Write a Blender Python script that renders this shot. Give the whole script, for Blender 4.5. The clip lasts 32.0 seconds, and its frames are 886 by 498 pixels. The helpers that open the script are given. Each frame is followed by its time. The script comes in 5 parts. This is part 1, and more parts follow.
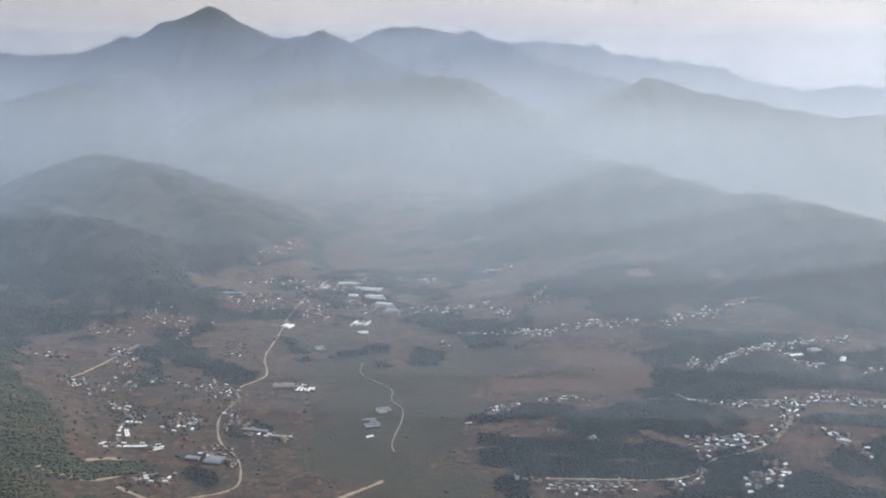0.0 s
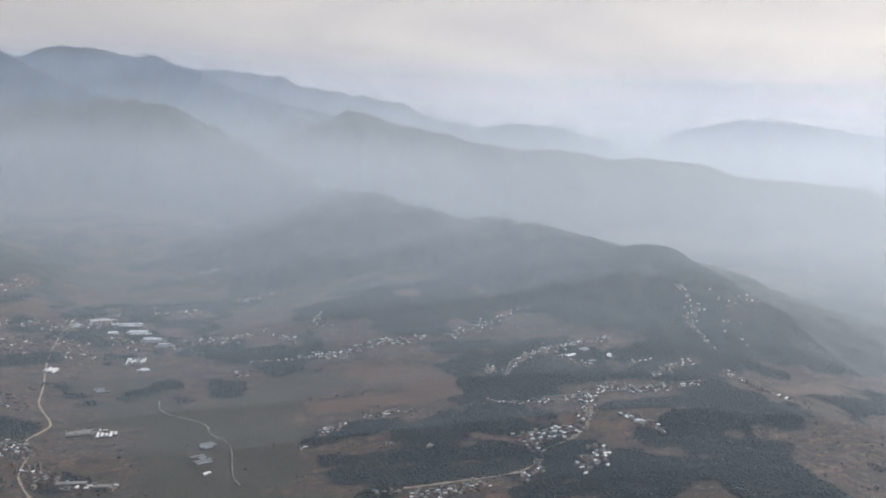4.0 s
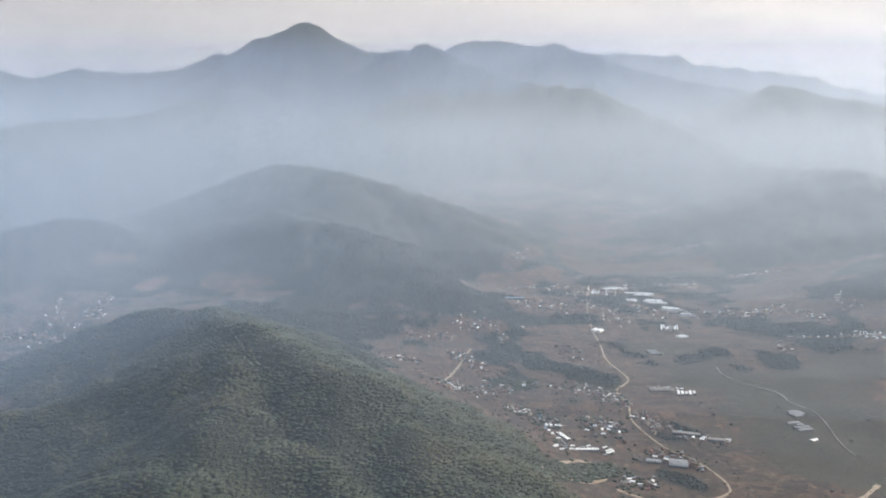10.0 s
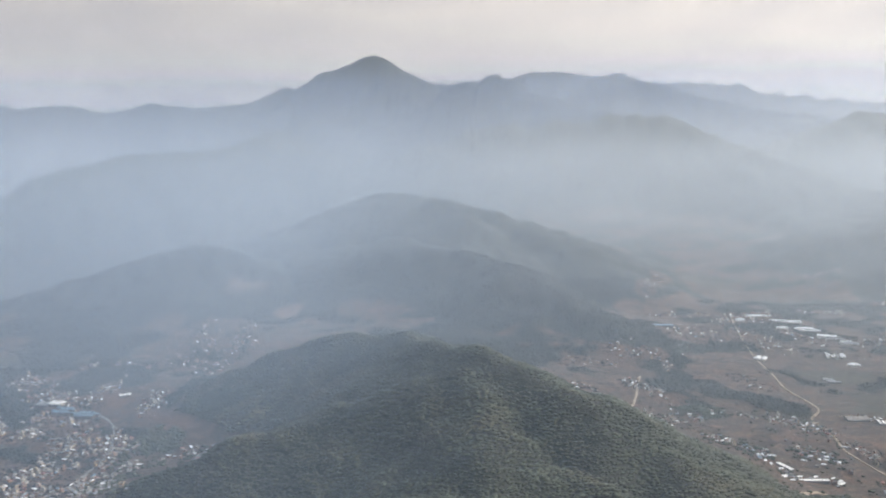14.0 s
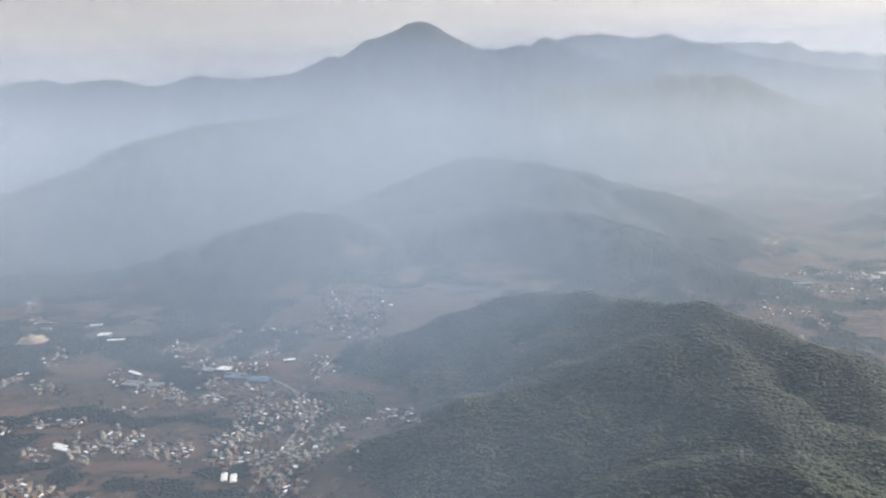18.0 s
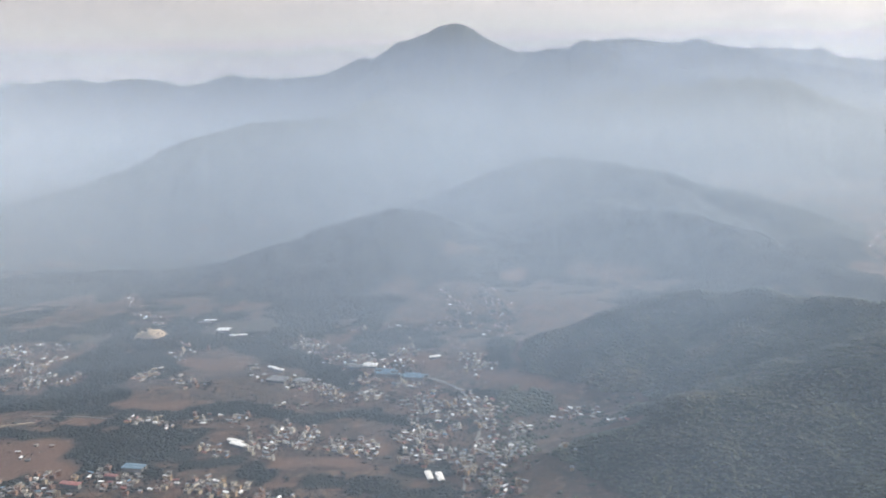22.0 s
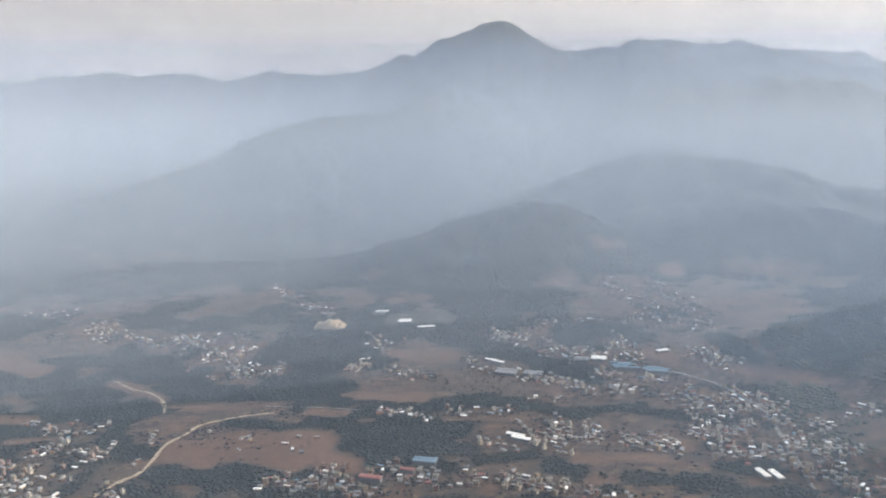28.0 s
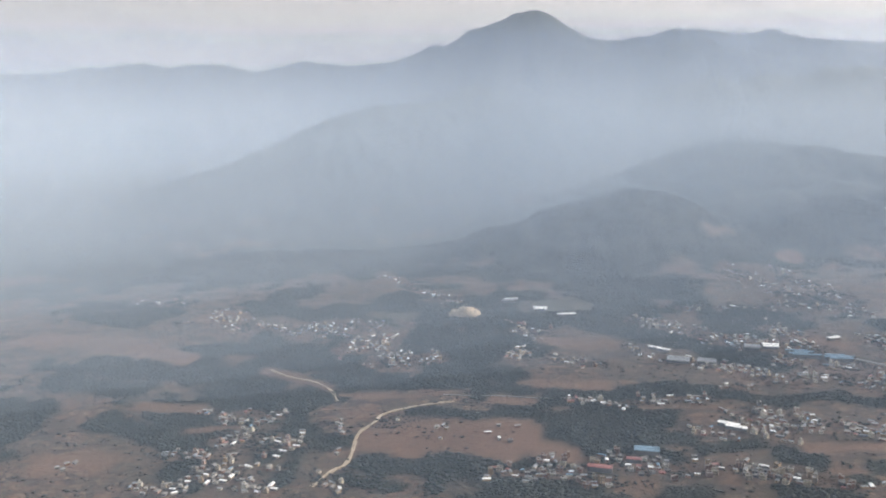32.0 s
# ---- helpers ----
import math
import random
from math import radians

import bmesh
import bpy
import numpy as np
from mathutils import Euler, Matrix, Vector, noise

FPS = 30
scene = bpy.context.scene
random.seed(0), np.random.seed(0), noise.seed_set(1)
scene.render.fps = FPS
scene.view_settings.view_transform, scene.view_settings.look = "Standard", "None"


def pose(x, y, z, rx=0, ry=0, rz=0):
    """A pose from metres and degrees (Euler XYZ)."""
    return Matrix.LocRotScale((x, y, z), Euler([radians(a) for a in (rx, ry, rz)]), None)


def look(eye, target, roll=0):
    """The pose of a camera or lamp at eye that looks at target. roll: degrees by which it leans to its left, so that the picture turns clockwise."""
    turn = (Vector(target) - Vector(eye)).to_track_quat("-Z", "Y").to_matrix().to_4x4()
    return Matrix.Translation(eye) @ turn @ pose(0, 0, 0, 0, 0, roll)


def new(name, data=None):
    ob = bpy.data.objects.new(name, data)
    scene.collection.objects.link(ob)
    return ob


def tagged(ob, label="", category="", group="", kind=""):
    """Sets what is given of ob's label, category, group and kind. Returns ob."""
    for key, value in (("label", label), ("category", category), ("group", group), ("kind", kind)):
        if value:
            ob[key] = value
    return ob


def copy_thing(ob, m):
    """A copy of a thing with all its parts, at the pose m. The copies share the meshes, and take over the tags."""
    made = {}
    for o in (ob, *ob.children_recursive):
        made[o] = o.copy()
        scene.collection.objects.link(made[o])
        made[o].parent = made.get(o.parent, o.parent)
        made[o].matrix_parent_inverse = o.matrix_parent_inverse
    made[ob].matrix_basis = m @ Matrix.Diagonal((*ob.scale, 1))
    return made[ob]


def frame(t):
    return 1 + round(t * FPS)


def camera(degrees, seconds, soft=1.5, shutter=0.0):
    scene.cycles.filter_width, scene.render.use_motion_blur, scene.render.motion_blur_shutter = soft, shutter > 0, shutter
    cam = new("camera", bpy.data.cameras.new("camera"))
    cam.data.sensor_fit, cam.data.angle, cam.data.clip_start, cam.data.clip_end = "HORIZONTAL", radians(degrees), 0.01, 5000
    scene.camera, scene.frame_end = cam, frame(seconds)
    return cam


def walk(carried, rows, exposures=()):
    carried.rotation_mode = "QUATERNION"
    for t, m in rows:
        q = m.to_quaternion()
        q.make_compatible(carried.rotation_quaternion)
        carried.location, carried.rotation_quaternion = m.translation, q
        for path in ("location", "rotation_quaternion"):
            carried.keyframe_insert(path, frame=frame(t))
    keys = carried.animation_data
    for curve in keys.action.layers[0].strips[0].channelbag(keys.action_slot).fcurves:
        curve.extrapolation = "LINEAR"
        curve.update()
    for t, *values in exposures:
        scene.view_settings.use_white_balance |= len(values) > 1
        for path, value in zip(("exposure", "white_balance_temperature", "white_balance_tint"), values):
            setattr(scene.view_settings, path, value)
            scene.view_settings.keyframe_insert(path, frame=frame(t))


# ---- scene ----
cam = camera(56.36, 32.0, soft=2.0)

# The plan is kept in true metres (x along the flight, y away from it, z above the
# flight's middle height) and drawn at the scale K; the valley floor lies at height 0.
K, FLOOR = 0.4, -595.0


def sc(x, y, z):
    return (x * K, y * K, (z - FLOOR) * K)


def flight(t, yaw, pitch, roll):
    u = t - 16.0
    x = -75.0 * u - 0.02841 * u * u
    y = 0.1556 * u - 0.02596 * u * u
    z = -4.5986 * u - 0.00333 * u * u
    return t, pose(*sc(x, y, z), 90 + pitch, 0, yaw) @ pose(0, 0, 0, 0, 0, roll)


ROWS = [
    (0, 1.57, -11.65, 0.37), (0.5, -2.04, -11.25, 1.91), (1, -7.90, -10.86, 3.14), (1.5, -11.80, -10.39, 3.15),
    (2, -14.02, -10.20, 3.09), (2.5, -16.17, -10.23, 3.19), (3, -18.96, -10.21, 3.08), (3.5, -20.88, -9.60, 2.80),
    (5.5, -21.30, -7.95, 1.89), (6, -20.90, -8.20, 1.83), (6.5, -20.30, -8.21, 1.65), (7, -19.24, -8.57, 1.42),
    (7.5, -17.29, -9.27, 1.00), (8, -12.34, -10.15, 0.09), (8.5, -5.36, -10.81, -0.53), (9, -0.44, -11.02, -0.82),
    (9.5, 1.89, -10.81, -0.72), (10, 3.57, -10.52, -0.37), (10.5, 4.69, -9.97, -0.17), (11, 5.17, -9.17, -0.39),
    (11.5, 5.42, -8.81, -0.45), (12, 5.41, -8.81, -0.41), (12.5, 5.58, -8.57, -0.50), (13, 5.84, -8.15, -0.45),
    (13.5, 5.98, -7.96, -0.57), (14, 6.34, -8.27, -0.98), (14.5, 6.99, -8.36, -1.59), (16.5, 7.71, -9.33, -1.82),
    (17, 7.77, -9.77, -1.98), (17.5, 7.91, -10.13, -2.20), (18, 8.06, -10.35, -2.23), (18.5, 8.07, -10.91, -2.27),
    (19, 8.06, -11.34, -2.15), (19.5, 8.10, -11.54, -2.11), (20, 8.42, -11.34, -2.14), (20.5, 8.59, -11.04, -2.00),
    (21, 8.76, -10.65, -1.74), (21.5, 8.63, -10.21, -1.75), (22, 8.43, -10.01, -1.67), (22.5, 8.33, -10.15, -1.56),
    (23, 8.18, -10.44, -1.30), (23.5, 8.17, -10.54, -1.03), (24, 8.12, -10.20, -0.89), (24.5, 8.25, -10.00, -0.88),
    (25, 8.42, -9.74, -1.06), (25.5, 8.42, -9.80, -1.21), (27.5, 8.48, -10.01, -1.12), (28, 8.47, -9.92, -0.95),
    (28.5, 8.43, -9.78, -0.86), (29, 8.50, -9.83, -0.83), (29.5, 8.60, -10.14, -0.79), (30, 8.61, -10.32, -0.73),
    (30.5, 8.70, -10.29, -0.76), (31, 8.75, -10.36, -0.85), (31.5, 8.87, -10.45, -0.91), (32, 8.93, -10.41, -1.05),
]
EXPOSURES = [(0, 0.09, 6600, 10), (1, -0.05, 6690, 10), (2, -0.19, 6720, 10), (3, -0.17, 6740, 10), (6.5, -0.16, 6710, 10), (8, -0.23, 6740, 10), (9, 0.24, 6840, 10),
             (11, 0.29, 6940, 10), (13, 0.21, 7040, 10), (17, 0.23, 7090, 10), (20, 0.41, 7140, 10), (25, 0.32, 7240, 10), (28, 0.33, 7200, 10), (32, 0.34, 7200, 10)]
walk(cam, [flight(*row) for row in ROWS], EXPOSURES)

# ---- sky, sun ----
SUN_AZ, SUN_EL = radians(76), radians(24)      # azimuth from +y towards +x
world = bpy.data.worlds.new("sky")
scene.world = world
world.use_nodes = True
wt = world.node_tree
wt.nodes.clear()


def wn(kind, **inputs):
    n = wt.nodes.new(kind)
    for key, value in inputs.items():
        n.inputs[key.replace("_", " ")].default_value = value
    return n


sky = wn("ShaderNodeTexSky")
sky.sky_type, sky.sun_disc = "NISHITA", False
sky.sun_elevation, sky.sun_rotation = SUN_EL, SUN_AZ
sky.dust_density, sky.air_density = 4.0, 1.0
skyk = wn("ShaderNodeVectorMath")
skyk.operation = "SCALE"
skyk.inputs["Scale"].default_value = 0.10
wt.links.new(sky.outputs[0], skyk.inputs[0])
coord = wn("ShaderNodeTexCoord")
wmap = wn("ShaderNodeMapping", Scale=(1.0, 1.0, 4.5))
wt.links.new(coord.outputs["Generated"], wmap.inputs[0])
cloud = wn("ShaderNodeTexNoise", Scale=2.6, Detail=6.0, Roughness=0.55, Distortion=0.4)
wt.links.new(wmap.outputs[0], cloud.inputs["Vector"])
cramp = wn("ShaderNodeValToRGB")
cramp.color_ramp.elements[0].position, cramp.color_ramp.elements[0].color = 0.32, (0.635, 0.62, 0.67, 1)
cramp.color_ramp.elements[1].position, cramp.color_ramp.elements[1].color = 0.68, (0.86, 0.82, 0.81, 1)
wt.links.new(cloud.outputs[0], cramp.inputs[0])
wmix = wn("ShaderNodeMix")
wmix.data_type = "RGBA"
wmix.inputs[0].default_value = 0.88
wt.links.new(skyk.outputs[0], wmix.inputs[6])
wt.links.new(cramp.outputs[0], wmix.inputs[7])
# above the cloud bank near the horizon the sky is clearer and bluer
wz = wn("ShaderNodeSeparateXYZ")
wt.links.new(coord.outputs["Generated"], wz.inputs[0])
wup = wn("ShaderNodeMapRange")
wt.links.new(wz.outputs["Z"], wup.inputs[0])
wup.inputs[1].default_value, wup.inputs[2].default_value = 0.22, 0.6
wblue = wn("ShaderNodeMix")
wblue.data_type = "RGBA"
wblue.inputs[7].default_value = (0.74, 0.88, 1.12, 1)
wt.links.new(wup.outputs[0], wblue.inputs[0])
wt.links.new(wmix.outputs[2], wblue.inputs[6])
# brighter towards the sun, as through thin cloud
wdot = wn("ShaderNodeVectorMath")
wdot.operation = "DOT_PRODUCT"
wt.links.new(coord.outputs["Generated"], wdot.inputs[0])
wdot.inputs[1].default_value = (math.sin(SUN_AZ) * math.cos(SUN_EL), math.cos(SUN_AZ) * math.cos(SUN_EL), math.sin(SUN_EL))
wglow = wn("ShaderNodeMapRange")
wt.links.new(wdot.outputs["Value"], wglow.inputs[0])
for slot, value in ((1, -0.1), (2, 1.0), (3, 0.78), (4, 1.34)):
    wglow.inputs[slot].default_value = value
wbg = wn("ShaderNodeBackground")
wt.links.new(wglow.outputs[0], wbg.inputs[1])
wt.links.new(wblue.outputs[2], wbg.inputs[0])
wout = wn("ShaderNodeOutputWorld")
wt.links.new(wbg.outputs[0], wout.inputs[0])

sun = new("sun", bpy.data.lights.new("sun", "SUN"))
sun.data.energy, sun.data.angle, sun.data.color = 5.0, radians(3.0), (1.0, 0.92, 0.82)
sun_way = Vector((math.sin(SUN_AZ) * math.cos(SUN_EL), math.cos(SUN_AZ) * math.cos(SUN_EL), math.sin(SUN_EL)))
sun.matrix_world = look(sun_way * 900, (0, 0, 0))
scene.cycles.transparent_max_bounces = 64

# ---- noise and materials ----


def lattice(i, j, seed):
    n = (i * 374761393 + j * 668265263 + seed * 1442695041) & 0xFFFFFFFF
    n = ((n ^ (n >> 13)) * 1274126177) & 0xFFFFFFFF
    return ((n ^ (n >> 16)) & 0xFFFF) / 65535.0


def vnoise(x, y, seed=0):
    """Value noise in 0..1 on arrays."""
    x, y = np.asarray(x, float), np.asarray(y, float)
    i, j = np.floor(x).astype(np.int64), np.floor(y).astype(np.int64)
    u, v = x - i, y - j
    u, v = u * u * (3 - 2 * u), v * v * (3 - 2 * v)
    a, b = lattice(i, j, seed), lattice(i + 1, j, seed)
    c, d = lattice(i, j + 1, seed), lattice(i + 1, j + 1, seed)
    return (a * (1 - u) + b * u) * (1 - v) + (c * (1 - u) + d * u) * v


def fbm(x, y, size, octaves=4, seed=0):
    """Noise about 0, -1..1, with features of the given size."""
    total, amp, norm = 0.0, 1.0, 0.0
    for o in range(octaves):
        total = total + amp * (2 * vnoise(np.asarray(x) / size + 17.3 * o, np.asarray(y) / size - 9.1 * o, seed + o) - 1)
        norm, amp, size = norm + amp, amp * 0.5, size * 0.5
    return total / norm * 1.6


class Mat:
    """A node material in the making."""

    def __init__(self, name):
        self.m = bpy.data.materials.new(name)
        self.m.use_nodes = True
        self.t = self.m.node_tree
        self.t.nodes.clear()
        self.out = self.t.nodes.new("ShaderNodeOutputMaterial")

    def node(self, kind, links=None, **values):
        n = self.t.nodes.new(kind)
        for key, value in values.items():
            n.inputs[key.replace("_", " ")].default_value = value
        for key, source in (links or {}).items():
            self.t.links.new(source, n.inputs[key])
        return n

    def math(self, op, a, b=None, c=None):
        n = self.t.nodes.new("ShaderNodeMath")
        n.operation = op
        for k, v in enumerate((a, b, c)):
            if v is None:
                continue
            if isinstance(v, (int, float)):
                n.inputs[k].default_value = v
            else:
                self.t.links.new(v, n.inputs[k])
        return n.outputs[0]

    def ramp(self, fac, *stops):
        n = self.t.nodes.new("ShaderNodeValToRGB")
        els = n.color_ramp.elements
        while len(els) < len(stops):
            els.new(0.5)
        for e, (at, col) in zip(els, stops):
            e.position, e.color = at, (*col, 1)
        self.t.links.new(fac, n.inputs[0])
        return n.outputs[0]

    def mix(self, fac, a, b, blend="MIX"):
        n = self.t.nodes.new("ShaderNodeMix")
        n.data_type, n.blend_type = "RGBA", blend
        for k, v in ((0, fac), (6, a), (7, b)):
            if isinstance(v, (int, float)):
                n.inputs[k].default_value = v
            elif isinstance(v, tuple):
                n.inputs[k].default_value = (*v, 1)
            else:
                self.t.links.new(v, n.inputs[k])
        return n.outputs[2]

    def noise(self, scale, detail=4.0, rough=0.55, vector=None):
        n = self.node("ShaderNodeTexNoise", Scale=scale, Detail=detail, Roughness=rough)
        if vector is None:
            vector = self.node("ShaderNodeNewGeometry").outputs["Position"]
        self.t.links.new(vector, n.inputs["Vector"])
        return n.outputs[0]

    def surface(self, colour, rough=0.85, metal=0.0, bump=None, depth=0.3, **values):
        b = self.node("ShaderNodeBsdfPrincipled", Roughness=rough, Metallic=metal, **values)
        if isinstance(colour, tuple):
            b.inputs["Base Color"].default_value = (*colour, 1)
        else:
            self.t.links.new(colour, b.inputs["Base Color"])
        if bump is not None:
            n = self.node("ShaderNodeBump", {"Height": bump}, Strength=0.6, Distance=depth)
            self.t.links.new(n.outputs[0], b.inputs["Normal"])
        self.t.links.new(b.outputs[0], self.out.inputs[0])
        return self.m


def plain_material(name, colour, rough=0.8, vary=0.25, scale=1.5, metal=0.0):
    """One paint or cover with grain and stains, a little different on each thing."""
    m = Mat(name)
    grain = m.noise(scale * 6, 3)
    stain = m.noise(scale, 4)
    each = m.node("ShaderNodeObjectInfo").outputs["Random"]
    isle = m.node("ShaderNodeNewGeometry").outputs["Random Per Island"]
    v = m.math("ADD", m.math("MULTIPLY", grain, 0.5 * vary), m.math("MULTIPLY", stain, vary))
    v = m.math("ADD", v, m.math("MULTIPLY", m.math("ADD", each, isle), 0.5 * vary))
    v = m.math("ADD", v, 1.0 - 1.25 * vary)
    sh = m.node("ShaderNodeVectorMath")
    sh.operation = "SCALE"
    sh.inputs[0].default_value = colour
    m.t.links.new(v, sh.inputs["Scale"])
    return m.surface(sh.outputs[0], rough, metal)


def haze_material(name, depth, colour, along, top=170.0, drop=95.0):
    """Thin smoke that scatters daylight: thick low in the valley, thin above the hills."""
    m = Mat(name)
    pos = m.node("ShaderNodeNewGeometry").outputs["Position"]
    z = m.node("ShaderNodeSeparateXYZ", {0: pos}).outputs["Z"]
    over = m.math("MAXIMUM", m.math("SUBTRACT", z, top), 0.0)
    fall = m.math("EXPONENT", m.math("MULTIPLY", over, -1.0 / drop))
    # the smoke lies thicker round the wooded hill than over the eastern slopes
    x = m.node("ShaderNodeSeparateXYZ", {0: pos}).outputs["X"]
    where = m.math("MULTIPLY_ADD", x, 1.0 / (8000 * K), 0.375)
    share = m.ramp(where, *[((px + 3000) / 8000, (v / 2, v / 2, v / 2)) for px, v in along])
    fall = m.math("MULTIPLY", fall, m.math("MULTIPLY", share, 2.0))
    stretch = m.node("ShaderNodeMapping", {0: pos}, Scale=(1.0, 1.0, 2.2)).outputs[0]
    wisp = m.noise(0.0016, 3.0, 0.5, stretch)
    wisp = m.math("ADD", m.math("MULTIPLY", wisp, 1.3), 0.35)
    tau = m.math("MULTIPLY", m.math("MULTIPLY", fall, wisp), -depth)
    fac = m.math("SUBTRACT", 1.0, m.math("EXPONENT", tau))
    clear = m.node("ShaderNodeBsdfTransparent").outputs[0]
    dif = m.node("ShaderNodeBsdfDiffuse", Color=(*colour, 1)).outputs[0]
    tra = m.node("ShaderNodeBsdfTranslucent", Color=(*colour, 1)).outputs[0]
    both = m.node("ShaderNodeMixShader", {1: dif, 2: tra}, Fac=0.5).outputs[0]
    end = m.node("ShaderNodeMixShader", {0: fac, 1: clear, 2: both}).outputs[0]
    m.t.links.new(end, m.out.inputs[0])
    return m.m


ground_mat = Mat("land")
forest_at = ground_mat.node("ShaderNodeAttribute")
forest_at.attribute_name = "forest"
green_at = ground_mat.node("ShaderNodeAttribute")
green_at.attribute_name = "green"
fine = ground_mat.noise(0.35, 5.0, 0.65)
broad = ground_mat.noise(0.03, 5.0, 0.6)
gpos = ground_mat.node("ShaderNodeNewGeometry").outputs["Position"]
plots = ground_mat.node("ShaderNodeTexVoronoi", {"Vector": ground_mat.node("ShaderNodeMapping", {0: gpos}, Scale=(1.0, 1.7, 3.0), Rotation=(0, 0, 0.5)).outputs[0]}, Scale=0.07)
plots.feature = "F1"
bare_at = ground_mat.node("ShaderNodeAttribute")
bare_at.attribute_name = "bare"
soil = ground_mat.ramp(ground_mat.node("ShaderNodeSeparateColor", {0: plots.outputs["Color"]}).outputs[0], (0.2, (0.030, 0.021, 0.015)), (0.40, (0.155, 0.086, 0.056)), (0.58, (0.046, 0.039, 0.026)), (0.8, (0.110, 0.063, 0.041)))
patchy = ground_mat.ramp(ground_mat.noise(0.11, 5.0, 0.62), (0.42, (1, 1, 1)), (0.56, (0, 0, 0)))
soil = ground_mat.mix(ground_mat.math("MULTIPLY", patchy, 0.5), soil, (0.030, 0.027, 0.018))
soil = ground_mat.mix(ground_mat.math("MULTIPLY", broad, 0.35), soil, (0.050, 0.032, 0.024))
gz = ground_mat.node("ShaderNodeSeparateXYZ", {0: gpos}).outputs["Z"]
step = ground_mat.math("FRACT", ground_mat.math("ADD", ground_mat.math("MULTIPLY", gz, 0.55), ground_mat.math("MULTIPLY", broad, 5.0)))
bank = ground_mat.math("GREATER_THAN", step, 0.72)
soil = ground_mat.mix(ground_mat.math("MULTIPLY", bank, 0.6), soil, (0.045, 0.042, 0.030))
soil = ground_mat.mix(ground_mat.math("MULTIPLY", fine, 0.25), soil, (0.11, 0.074, 0.053))
pale = ground_mat.ramp(ground_mat.noise(0.2, 5.0, 0.65), (0.55, (0, 0, 0)), (0.66, (1, 1, 1)))
soil = ground_mat.mix(ground_mat.math("MULTIPLY", pale, 0.7), soil, ground_mat.mix(broad, (0.17, 0.105, 0.075), (0.23, 0.165, 0.115)))
specks = ground_mat.ramp(ground_mat.noise(0.9, 3.0, 0.6), (0.40, (1, 1, 1)), (0.50, (0, 0, 0)))
soil = ground_mat.mix(ground_mat.math("MULTIPLY", specks, 0.40), soil, (0.020, 0.022, 0.015))
soil = ground_mat.mix(bare_at.outputs["Fac"], soil, ground_mat.mix(fine, (0.070, 0.042, 0.030), (0.165, 0.100, 0.068)))
grass = ground_mat.mix(plots.outputs["Distance"], ground_mat.mix(fine, (0.026, 0.034, 0.021), (0.048, 0.056, 0.033)), (0.050, 0.048, 0.033))
wood = ground_mat.mix(fine, (0.012, 0.018, 0.013), (0.021, 0.028, 0.018))
gcol = ground_mat.mix(green_at.outputs["Fac"], soil, grass)
gcol = ground_mat.mix(forest_at.outputs["Fac"], gcol, wood)
tone = ground_mat.node("ShaderNodeVectorMath", {0: gcol})
tone.operation = "MULTIPLY"
tone.inputs[1].default_value = (0.84, 0.73, 0.64)
ground_mat = ground_mat.surface(tone.outputs[0], 0.95, bump=fine, depth=1.2)

